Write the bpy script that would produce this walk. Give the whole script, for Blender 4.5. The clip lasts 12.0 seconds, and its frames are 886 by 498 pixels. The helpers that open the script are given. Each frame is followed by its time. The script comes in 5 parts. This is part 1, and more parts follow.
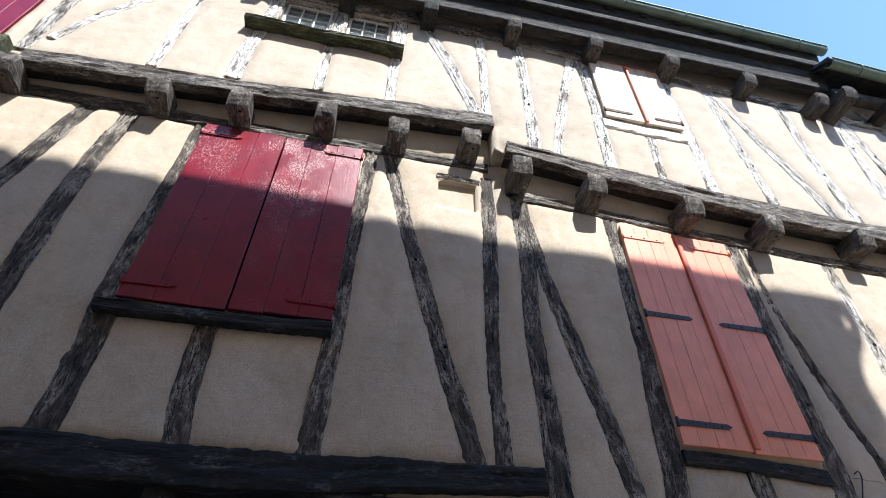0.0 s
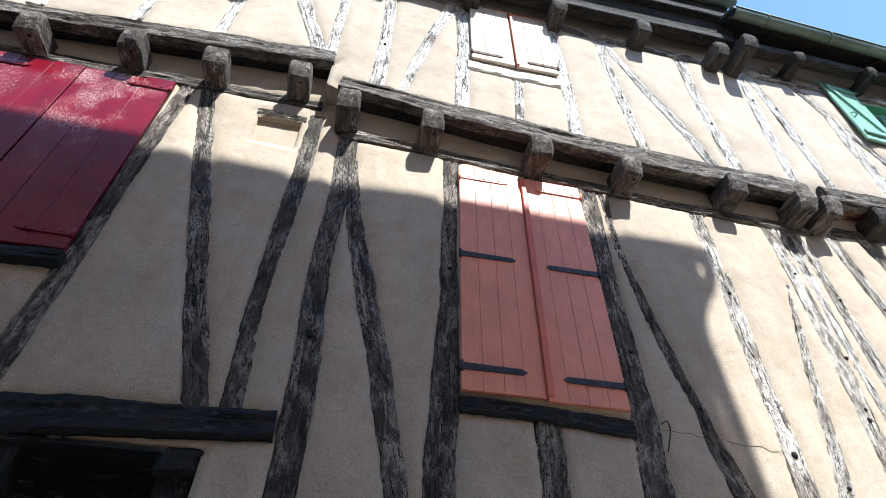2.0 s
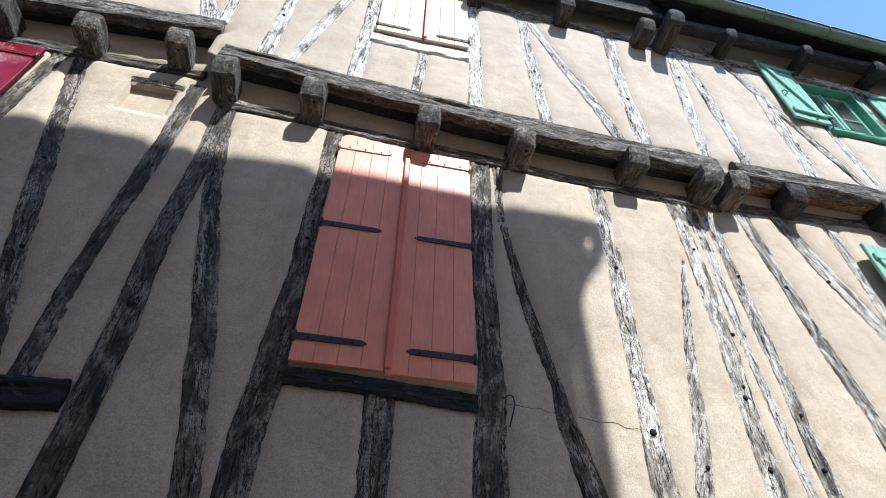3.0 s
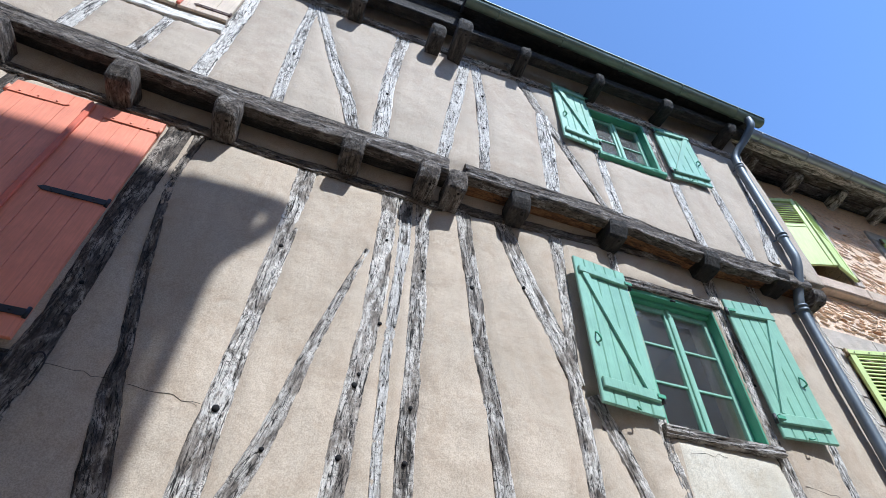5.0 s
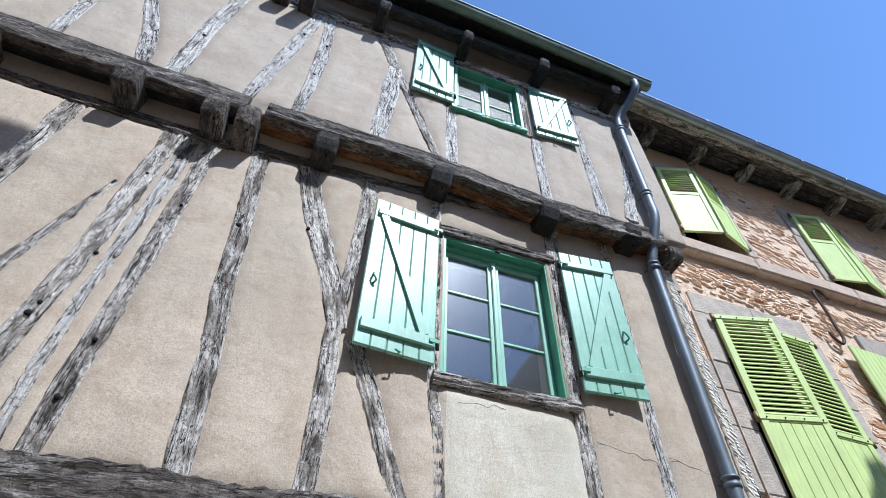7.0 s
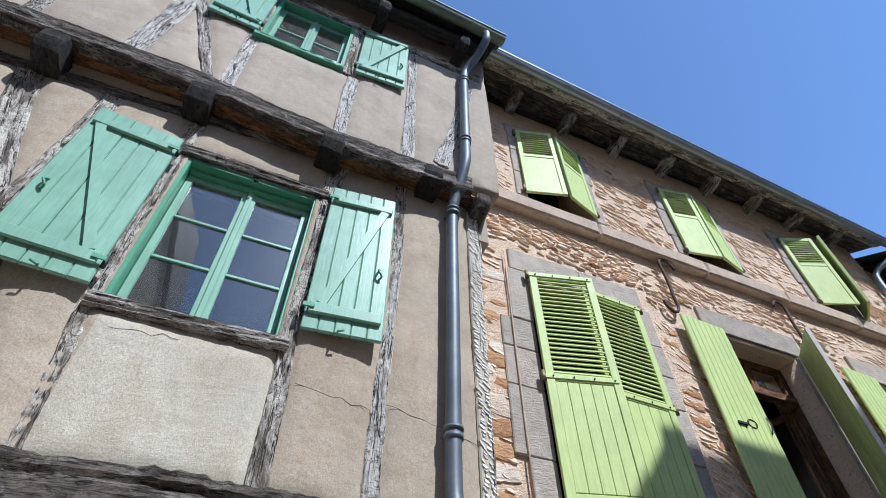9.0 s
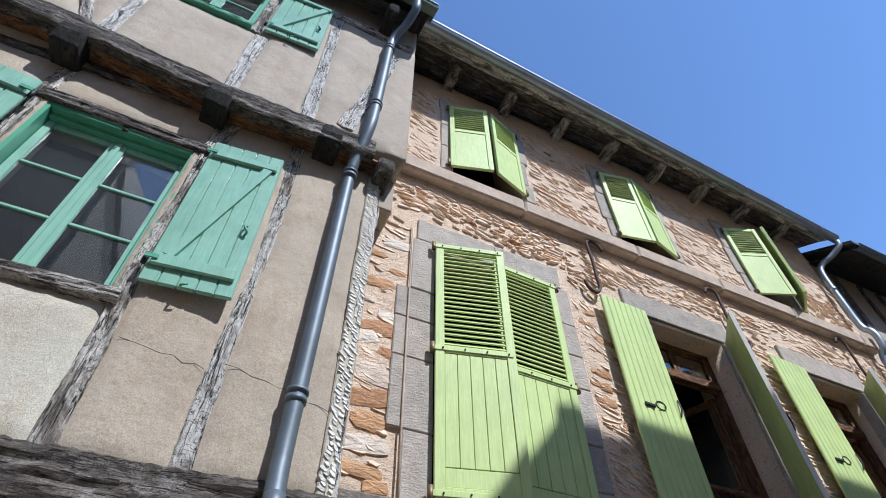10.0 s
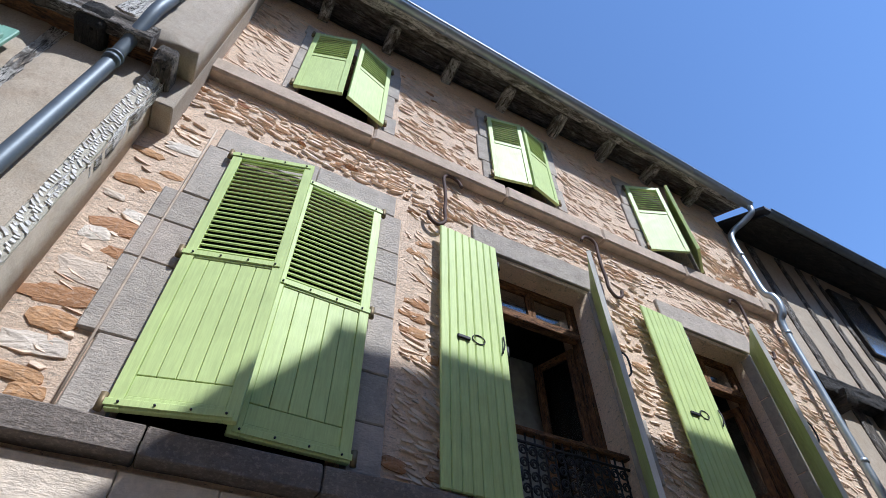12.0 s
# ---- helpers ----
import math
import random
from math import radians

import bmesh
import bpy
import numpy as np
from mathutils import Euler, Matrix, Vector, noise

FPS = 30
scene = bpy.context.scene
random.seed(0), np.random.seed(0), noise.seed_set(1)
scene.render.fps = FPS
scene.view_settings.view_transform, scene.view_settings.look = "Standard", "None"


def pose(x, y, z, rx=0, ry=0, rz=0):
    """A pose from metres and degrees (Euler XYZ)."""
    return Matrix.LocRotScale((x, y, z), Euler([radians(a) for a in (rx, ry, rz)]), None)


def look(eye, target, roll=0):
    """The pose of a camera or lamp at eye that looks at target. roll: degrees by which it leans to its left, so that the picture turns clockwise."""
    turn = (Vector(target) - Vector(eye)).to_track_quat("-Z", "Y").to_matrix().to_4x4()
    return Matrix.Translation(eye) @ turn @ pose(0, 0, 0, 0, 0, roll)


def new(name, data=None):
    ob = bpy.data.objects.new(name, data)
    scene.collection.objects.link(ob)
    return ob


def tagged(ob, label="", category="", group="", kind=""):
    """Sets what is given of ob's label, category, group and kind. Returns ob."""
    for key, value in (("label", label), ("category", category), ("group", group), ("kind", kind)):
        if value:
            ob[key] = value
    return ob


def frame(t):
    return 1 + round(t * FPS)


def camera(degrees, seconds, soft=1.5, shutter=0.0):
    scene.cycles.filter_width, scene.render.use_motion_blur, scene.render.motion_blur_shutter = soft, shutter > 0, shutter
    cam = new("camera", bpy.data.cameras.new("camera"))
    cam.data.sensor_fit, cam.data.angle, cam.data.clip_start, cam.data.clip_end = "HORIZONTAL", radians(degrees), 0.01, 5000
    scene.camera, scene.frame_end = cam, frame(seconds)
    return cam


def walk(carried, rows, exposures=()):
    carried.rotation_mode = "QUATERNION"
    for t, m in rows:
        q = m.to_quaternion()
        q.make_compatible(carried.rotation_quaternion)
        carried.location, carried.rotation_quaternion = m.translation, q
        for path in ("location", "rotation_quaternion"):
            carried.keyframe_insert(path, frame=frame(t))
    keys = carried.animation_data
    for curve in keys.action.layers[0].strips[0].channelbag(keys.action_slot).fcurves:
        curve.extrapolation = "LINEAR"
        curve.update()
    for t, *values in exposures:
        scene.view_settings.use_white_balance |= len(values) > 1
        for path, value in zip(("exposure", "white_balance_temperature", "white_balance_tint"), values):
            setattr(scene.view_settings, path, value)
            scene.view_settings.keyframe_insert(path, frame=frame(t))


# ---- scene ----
cam = camera(79.1, 12.0, 0.7)
PATH = [
    (0, (-0.571, -2.817, 1.493), (-0.29, -1.371, 2.846), 1.1),
    (0.5, (-0.266, -2.785, 1.499), (0.02, -1.339, 2.85), 0.9),
    (1, (0.049, -2.681, 1.494), (0.337, -1.234, 2.845), 0.9),
    (1.5, (0.433, -2.601, 1.479), (0.715, -1.154, 2.83), 1.1),
    (2, (0.847, -2.51, 1.459), (1.131, -1.068, 2.815), 1.0),
    (2.5, (1.258, -2.407, 1.466), (1.541, -0.964, 2.821), 1.0),
    (3, (1.741, -2.434, 1.445), (2.019, -0.993, 2.804), 1.2),
    (3.5, (2.227, -2.514, 1.409), (2.53, -1.097, 2.787), 1.7),
    (3.7, (2.411, -2.56, 1.399), (2.734, -1.155, 2.786), 1.8),
    (5.3, (3.851, -2.608, 1.356), (4.295, -1.288, 2.792), 1.8),
    (5.5, (3.995, -2.605, 1.335), (4.437, -1.29, 2.775), 1.8),
    (6, (4.36, -2.597, 1.336), (4.797, -1.289, 2.784), 1.8),
    (6.5, (4.78, -2.585, 1.326), (5.213, -1.282, 2.78), 1.7),
    (7, (5.211, -2.52, 1.317), (5.641, -1.226, 2.779), 1.7),
    (7.2, (5.389, -2.49, 1.294), (5.818, -1.207, 2.767), 1.6),
    (8.8, (6.649, -2.403, 1.359), (7.182, -1.168, 2.84), -0.6),
    (9, (6.787, -2.4, 1.348), (7.329, -1.164, 2.823), -0.2),
    (9.5, (7.153, -2.383, 1.341), (7.719, -1.159, 2.818), -0.3),
    (10, (7.512, -2.379, 1.34), (8.1, -1.163, 2.815), -0.3),
    (10.5, (7.878, -2.332, 1.34), (8.482, -1.124, 2.816), -0.3),
    (11, (8.244, -2.295, 1.33), (8.86, -1.096, 2.808), -0.4),
    (11.5, (8.598, -2.273, 1.313), (9.217, -1.075, 2.79), -0.3),
    (12, (9.021, -2.249, 1.295), (9.655, -1.059, 2.771), -0.4),
]
walk(cam, [(t, look(eye, target, roll)) for t, eye, target, roll in PATH],
     [(0, 1.93, 6150, 8), (2.5, 1.80, 6100, 7), (3.5, 1.42, 5800, 7), (5.5, 1.19, 5650, 9), (7, 1.05, 5600, 9), (9, 0.84, 5750, 9), (12, 0.85, 5700, 10)])

# ---- light ----
SUN = Vector((0.30, -1.0, 1.22)).normalized()      # towards the sun
world = bpy.data.worlds.new("World")
scene.world = world
world.use_nodes = True
wn = world.node_tree
sky = wn.nodes.new("ShaderNodeTexSky")
sky.sky_type, sky.sun_disc = "NISHITA", False
sky.sun_elevation = math.asin(SUN.z)
sky.sun_rotation = math.atan2(SUN.x, SUN.y)
sky.air_density, sky.dust_density, sky.ozone_density = 0.8, 0.0, 3.5
bg = wn.nodes["Background"]
bg.inputs["Strength"].default_value = 0.147
wn.links.new(sky.outputs[0], bg.inputs["Color"])
sun = new("sun", bpy.data.lights.new("sun", "SUN"))
sun.data.energy, sun.data.angle, sun.data.color = 3.0, radians(0.53), (1.0, 0.985, 0.94)
sun.matrix_world = look(SUN * 30, (0, 0, 0))


# ---- materials ----
def nodes_of(name):
    m = bpy.data.materials.new(name)
    m.use_nodes = True
    return m, m.node_tree, m.node_tree.nodes["Principled BSDF"]


def tex(nt, scale, detail=6.0, rough=0.6, vector=None, stretch=None, dist=0.0):
    """A noise in object metres, or along a vector that is given."""
    n = nt.nodes.new("ShaderNodeTexNoise")
    n.inputs["Scale"].default_value, n.inputs["Detail"].default_value = scale, detail
    n.inputs["Roughness"].default_value, n.inputs["Distortion"].default_value = rough, dist
    if vector is None:
        vector = nt.nodes.new("ShaderNodeNewGeometry").outputs["Position"]
    if stretch:
        mp = nt.nodes.new("ShaderNodeMapping")
        mp.inputs["Scale"].default_value = stretch
        nt.links.new(vector, mp.inputs["Vector"])
        vector = mp.outputs[0]
    nt.links.new(vector, n.inputs["Vector"])
    return n.outputs["Fac"]


def ramp(nt, fac, stops):
    r = nt.nodes.new("ShaderNodeValToRGB")
    while len(r.color_ramp.elements) < len(stops):
        r.color_ramp.elements.new(0.5)
    for e, (p, c) in zip(r.color_ramp.elements, stops):
        e.position = p
        e.color = (c, c, c, 1) if isinstance(c, (int, float)) else (*c, 1)
    nt.links.new(fac, r.inputs["Fac"])
    return r.outputs["Color"]


def mix(nt, fac, a, b, kind="MIX"):
    m = nt.nodes.new("ShaderNodeMix")
    m.data_type, m.blend_type = "RGBA", kind
    for sock, v in ((m.inputs[0], fac), (m.inputs[6], a), (m.inputs[7], b)):
        if isinstance(v, (int, float)):
            sock.default_value = v if sock == m.inputs[0] else (v, v, v, 1)
        elif isinstance(v, tuple):
            sock.default_value = (*v, 1)
        else:
            nt.links.new(v, sock)
    return m.outputs[2]


def bump(nt, bsdf, height, strength, dist=0.01, before=None):
    b = nt.nodes.new("ShaderNodeBump")
    b.inputs["Strength"].default_value, b.inputs["Distance"].default_value = strength, dist
    nt.links.new(height, b.inputs["Height"])
    if before:
        nt.links.new(before, b.inputs["Normal"])
    nt.links.new(b.outputs[0], bsdf.inputs["Normal"])
    return b.outputs[0]


def grain_of(nt):
    a = nt.nodes.new("ShaderNodeAttribute")
    a.attribute_name = "grain"
    return a.outputs["Vector"]


def plaster(name, light, dark, stain, grit=0.5):
    m, nt, b = nodes_of(name)
    big = tex(nt, 1.3, 5, 0.6)
    col = ramp(nt, big, [(0.3, dark), (0.62, light)])
    blotch = ramp(nt, tex(nt, 3.2, 8, 0.75, dist=0.8), [(0.46, 0.0), (0.68, 0.7)])
    col = mix(nt, blotch, col, stain)
    runs = ramp(nt, tex(nt, 1.0, 5, 0.6, stretch=(7, 7, 0.8)), [(0.52, 0.0), (0.78, 0.5)])
    col = mix(nt, runs, col, stain)
    speck = ramp(nt, tex(nt, 140, 3, 0.7), [(0.32, 0.70), (0.6, 1.07)])
    col = mix(nt, 1.0, col, speck, "MULTIPLY")
    nt.links.new(col, b.inputs["Base Color"])
    b.inputs["Roughness"].default_value = 0.92
    n1 = bump(nt, b, tex(nt, 9, 6, 0.6), 0.35, 0.03)
    bump(nt, b, tex(nt, 190, 4, 0.75), grit, 0.004, n1)
    return m


def old_wood(name, dark, mid, light, lime=0.0, lime_col=(0.62, 0.60, 0.57)):
    """Weathered timber: grain along the piece, cracks and the remains of limewash."""
    m, nt, b = nodes_of(name)
    g = grain_of(nt)
    info = nt.nodes.new("ShaderNodeObjectInfo").outputs["Random"]
    off = nt.nodes.new("ShaderNodeVectorMath")
    nt.links.new(g, off.inputs[0])
    comb = nt.nodes.new("ShaderNodeCombineXYZ")
    mul = nt.nodes.new("ShaderNodeMath")
    mul.operation, mul.inputs[1].default_value = "MULTIPLY", 37.0
    nt.links.new(info, mul.inputs[0])
    for k in range(3):
        nt.links.new(mul.outputs[0], comb.inputs[k])
    nt.links.new(comb.outputs[0], off.inputs[1])
    v = off.outputs[0]
    fibre = tex(nt, 1.0, 5, 0.75, v, (125, 125, 15.0), 0.4)
    tone = tex(nt, 1.0, 6, 0.7, v, (20, 20, 6.5), 0.9)
    chunk = tex(nt, 1.0, 7, 0.78, v, (38, 38, 24.0), 1.1)
    check = tex(nt, 1.0, 3, 0.6, v, (27, 27, 2.1), 0.6)
    crack = ramp(nt, check, [(0.472, 0.0), (0.486, 1.0), (0.500, 1.0), (0.514, 0.0)])
    col = ramp(nt, tone, [(0.34, dark), (0.5, mid), (0.68, light)])
    col = mix(nt, 1.0, col, ramp(nt, fibre, [(0.36, 0.62), (0.5, 1.0), (0.64, 1.30)]), "MULTIPLY")
    if lime:
        patch = tex(nt, 1.0, 5, 0.65, v, (10, 10, 4.0), 0.6)
        flake = tex(nt, 1.0, 9, 0.82, v, (64, 64, 24.0), 0.5)
        amount = mix(nt, 1.0, ramp(nt, patch, [(0.58 - 0.25 * lime, 0.0), (0.66 - 0.2 * lime, 1.0)]), ramp(nt, flake, [(0.49 - 0.08 * lime, 0.0), (0.53 - 0.08 * lime, 1.0)]), "MULTIPLY")
        col = mix(nt, amount, col, lime_col)
    col = mix(nt, 1.0, col, ramp(nt, chunk, [(0.34, 0.25 + 0.2 * lime), (0.45, 0.92), (0.66, 1.2)]), "MULTIPLY")
    nick = ramp(nt, tex(nt, 1.0, 2, 0.5, v, (14, 14, 40), 1.2), [(0.468, 0.0), (0.482, 0.85), (0.490, 0.85), (0.504, 0.0)])
    zone = ramp(nt, tex(nt, 1.0, 3, 0.6, v, (6, 6, 2.6)), [(0.46, 0.0), (0.54, 1.0)])
    nick = mix(nt, 1.0, nick, zone, "MULTIPLY")
    col = mix(nt, nick, col, tuple(c * 0.5 for c in dark))
    knot = ramp(nt, tex(nt, 1.0, 4, 0.7, v, (15, 15, 9), 1.5), [(0.64, 0.0), (0.69, 0.9)])
    col = mix(nt, knot, col, tuple(c * 0.7 for c in dark))
    col = mix(nt, crack, col, tuple(c * 0.35 for c in dark))
    vary = ramp(nt, info, [(0.0, 0.8), (1.0, 1.2)])
    col = mix(nt, 1.0, col, vary, "MULTIPLY")
    nt.links.new(col, b.inputs["Base Color"])
    b.inputs["Roughness"].default_value = 0.85
    inv = ramp(nt, crack, [(0.0, 1.0), (1.0, 0.0)])
    n1 = bump(nt, b, inv, 1.0, 0.012)
    n2 = bump(nt, b, tone, 0.8, 0.02, n1)
    n3 = bump(nt, b, chunk, 1.0, 0.014, n2)
    bump(nt, b, fibre, 0.9, 0.006, n3)
    return m


def paint(name, colour, chip=None, chips=0.0, rough=0.45, wear=0.25, top_wear=False):
    """Painted boards: slight brush grain, faded patches and, where worn, chips."""
    m, nt, b = nodes_of(name)
    g = grain_of(nt)
    fade = ramp(nt, tex(nt, 5, 5, 0.6), [(0.35, 1.0 - wear), (0.65, 1.0 + wear * 0.3)])
    col = mix(nt, 1.0, colour, fade, "MULTIPLY")
    streak = tex(nt, 1.0, 6, 0.7, None, (90, 90, 6))
    col = mix(nt, 1.0, col, ramp(nt, streak, [(0.3, 0.86), (0.6, 1.04)]), "MULTIPLY")
    if chip:
        f = tex(nt, 1.0, 8, 0.75, None, (120, 120, 55), 0.6)
        zone = tex(nt, 2.2, 4, 0.6)
        where = mix(nt, 1.0, ramp(nt, f, [(0.60 - 0.08 * chips, 0.0), (0.64 - 0.08 * chips, 1.0)]), ramp(nt, zone, [(0.5, 0.0), (0.62, 1.0)]), "MULTIPLY")
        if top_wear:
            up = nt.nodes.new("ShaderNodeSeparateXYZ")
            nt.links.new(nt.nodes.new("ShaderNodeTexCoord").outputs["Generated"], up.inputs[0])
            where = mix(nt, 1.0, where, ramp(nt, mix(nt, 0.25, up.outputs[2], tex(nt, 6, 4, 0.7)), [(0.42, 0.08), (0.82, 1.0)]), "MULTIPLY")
        col = mix(nt, where, col, chip)
    nt.links.new(col, b.inputs["Base Color"])
    nt.links.new(ramp(nt, tex(nt, 14, 5, 0.6), [(0.3, rough - 0.03), (0.7, rough + 0.06)]), b.inputs["Roughness"])
    b.inputs["Specular IOR Level"].default_value = 0.33
    bump(nt, b, streak, 0.25, 0.004)
    return m


def stone(name, stops, rnd="object", grit=0.7):
    m, nt, b = nodes_of(name)
    if rnd == "object":
        r = nt.nodes.new("ShaderNodeObjectInfo").outputs["Random"]
    else:
        r = nt.nodes.new("ShaderNodeNewGeometry").outputs["Random Per Island"]
    col = ramp(nt, r, stops)
    col = mix(nt, 1.0, col, ramp(nt, tex(nt, 9, 7, 0.7), [(0.3, 0.78), (0.7, 1.25)]), "MULTIPLY")
    col = mix(nt, ramp(nt, tex(nt, 45, 5, 0.7), [(0.5, 0.0), (0.75, 0.5)]), col, (0.62, 0.50, 0.40))
    nt.links.new(col, b.inputs["Base Color"])
    b.inputs["Roughness"].default_value = 0.9
    n1 = bump(nt, b, tex(nt, 28, 6, 0.7, None, (1, 1, 2.2)), grit, 0.02)
    bump(nt, b, tex(nt, 150, 4, 0.7), 0.5, 0.005, n1)
    return m


def rubble_bed(name):
    """Pinkish mortar flushed over slivers of stone."""
    m, nt, b = nodes_of(name)
    pos = nt.nodes.new("ShaderNodeNewGeometry").outputs["Position"]
    mp = nt.nodes.new("ShaderNodeMapping")
    mp.inputs["Scale"].default_value = (9, 9, 24)
    mp.inputs["Rotation"].default_value = (0, 0.12, 0)
    warp = mix(nt, 0.06, pos, nt.nodes.new("ShaderNodeTexNoise").outputs["Color"])
    nt.links.new(warp, mp.inputs["Vector"])
    cell = nt.nodes.new("ShaderNodeTexVoronoi")
    nt.links.new(mp.outputs[0], cell.inputs["Vector"])
    sep = nt.nodes.new("ShaderNodeSeparateColor")
    nt.links.new(cell.outputs["Color"], sep.inputs[0])
    col = ramp(nt, sep.outputs[0], [(0.0, (0.58, 0.38, 0.24)), (0.3, (0.78, 0.60, 0.45)), (0.6, (0.82, 0.66, 0.52)), (0.85, (0.70, 0.58, 0.47)), (1.0, (0.62, 0.38, 0.22))])
    lay = ramp(nt, tex(nt, 5, 6, 0.7), [(0.30, 0.35), (0.50, 1.0)])
    col = mix(nt, lay, col, (0.90, 0.675, 0.495))
    # small shadows of pits and slivers, put into the mortar's colour
    pit_shade = ramp(nt, tex(nt, 1.0, 6, 0.75, None, (22, 22, 48), 0.8), [(0.36, 0.52), (0.43, 1.0)])
    col = mix(nt, 1.0, col, pit_shade, "MULTIPLY")
    col = mix(nt, 1.0, col, ramp(nt, tex(nt, 60, 5, 0.75), [(0.3, 0.82), (0.65, 1.12)]), "MULTIPLY")
    nt.links.new(col, b.inputs["Base Color"])
    b.inputs["Roughness"].default_value = 0.95
    n1 = bump(nt, b, sep.outputs[1], 0.35, 0.02)
    n2 = bump(nt, b, tex(nt, 1.0, 7, 0.75, None, (16, 16, 36), 0.8), 0.9, 0.035, n1)
    bump(nt, b, tex(nt, 120, 4, 0.75), 0.6, 0.006, n2)
    return m


def plain(name, colour, rough=0.5, metal=0.0, vary=0.2, scale=12):
    m, nt, b = nodes_of(name)
    col = mix(nt, 1.0, colour, ramp(nt, tex(nt, scale, 6, 0.65), [(0.3, 1 - vary), (0.7, 1 + vary)]), "MULTIPLY")
    nt.links.new(col, b.inputs["Base Color"])
    b.inputs["Roughness"].default_value, b.inputs["Metallic"].default_value = rough, metal
    bump(nt, b, tex(nt, scale * 8, 4, 0.6), 0.15, 0.003)
    return m


PLASTER = plaster("plaster_beige", (0.51, 0.418, 0.322), (0.41, 0.342, 0.264), (0.375, 0.283, 0.20))
PLASTER_UP = plaster("plaster_cream", (0.485, 0.405, 0.322), (0.40, 0.338, 0.268), (0.37, 0.287, 0.215))
RENDER_WHITE = plaster("render_pale_rough", (0.64, 0.58, 0.475), (0.55, 0.505, 0.41), (0.50, 0.41, 0.30), 1.0)
MORTAR = rubble_bed("mortar_pink")
# unseen walls, coloured pale and warm to bounce fill onto the front
PALE_WALL = plaster("plaster_warm_bounce", (0.76, 0.64, 0.48), (0.66, 0.54, 0.40), (0.58, 0.46, 0.33))
WOOD_DARK = old_wood("timber_dark", (0.022, 0.015, 0.011), (0.092, 0.070, 0.055), (0.23, 0.188, 0.15), 0.42, (0.40, 0.345, 0.29))
WOOD_GREY = old_wood("timber_grey", (0.055, 0.043, 0.034), (0.225, 0.188, 0.155), (0.42, 0.37, 0.32), 0.6, (0.66, 0.61, 0.55))
WOOD_LIME = old_wood("timber_limewashed", (0.06, 0.046, 0.037), (0.23, 0.192, 0.158), (0.46, 0.41, 0.36), 0.9, (0.78, 0.735, 0.68))
WOOD_BEAM = old_wood("timber_beam", (0.042, 0.032, 0.026), (0.125, 0.10, 0.081), (0.26, 0.222, 0.187), 0.25, (0.36, 0.33, 0.30))
WOOD_BLACK = old_wood("timber_black", (0.006, 0.005, 0.005), (0.016, 0.014, 0.014), (0.05, 0.045, 0.045), 0.1, (0.16, 0.15, 0.15))
# near-black: the shade under eaves and jetties is put into this colour
WOOD_SHADED = old_wood("timber_shaded", (0.012, 0.010, 0.008), (0.034, 0.027, 0.022), (0.078, 0.064, 0.053))
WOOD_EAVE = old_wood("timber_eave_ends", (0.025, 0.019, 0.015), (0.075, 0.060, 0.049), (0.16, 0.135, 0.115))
WOOD_BROWN = old_wood("joinery_brown", (0.10, 0.045, 0.018), (0.22, 0.10, 0.04), (0.33, 0.17, 0.07))
WOOD_MOSS = old_wood("timber_mossy", (0.03, 0.026, 0.018), (0.10, 0.10, 0.045), (0.22, 0.22, 0.09))
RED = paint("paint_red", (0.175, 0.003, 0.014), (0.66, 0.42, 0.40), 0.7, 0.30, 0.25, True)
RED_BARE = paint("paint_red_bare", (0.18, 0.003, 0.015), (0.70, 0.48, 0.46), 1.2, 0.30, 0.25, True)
SALMON = paint("paint_salmon", (0.76, 0.275, 0.175), None, 0, 0.45, 0.12)
SALMON_RED = paint("paint_salmon_edge", (0.64, 0.16, 0.095), None, 0, 0.45, 0.12)
FADED = paint("paint_faded_pink", (0.64, 0.525, 0.41), (0.45, 0.17, 0.08), 0.3, 0.7, 0.15)
GREEN = paint("paint_green", (0.25, 0.445, 0.335), None, 0, 0.31, 0.14)
GREEN_DEEP = paint("paint_green_frame", (0.10, 0.33, 0.205), None, 0, 0.4, 0.12)
LIME = paint("paint_light_green", (0.55, 0.65, 0.26), None, 0, 0.52, 0.08)
WHITE_WOOD = paint("paint_white_worn", (0.70, 0.66, 0.60), (0.35, 0.30, 0.26), 0.4, 0.6, 0.15)
IRON = plain("wrought_iron", (0.035, 0.033, 0.037), 0.55, 0.4)
IRON_RUST = plain("rusty_iron", (0.085, 0.05, 0.04), 0.75, 0.3)
BRASS = plain("dull_brass", (0.20, 0.15, 0.08), 0.55, 0.6)
ZINC = plain("zinc_grey", (0.125, 0.145, 0.165), 0.52, 0.4, 0.2, 5)
ZINC_PALE = plain("zinc_pale", (0.34, 0.37, 0.40), 0.40, 0.7, 0.15, 5)
GUTTER = plain("gutter_patina", (0.16, 0.20, 0.155), 0.55, 0.35, 0.3, 4)
# for plugs in place of peg holes: the shade inside is only colour
HOLE_SHADE = plain("hole_shade_black", (0.006, 0.005, 0.005), 1.0)
# unlit insides of rooms and cracks, put into a near-black colour
INNER_SHADE = plain("room_dark", (0.045, 0.040, 0.036), 0.9)
ROOF = plain("roof_slate", (0.06, 0.06, 0.068), 0.7)
ROOF_TILE = plain("roof_clay", (0.22, 0.10, 0.06), 0.8)
# unseen street, its colour raised and warmed for bounce light
PAVING_BOUNCE = plain("paving_warm_bounce", (0.50, 0.43, 0.34), 0.9, 0, 0.2, 3)
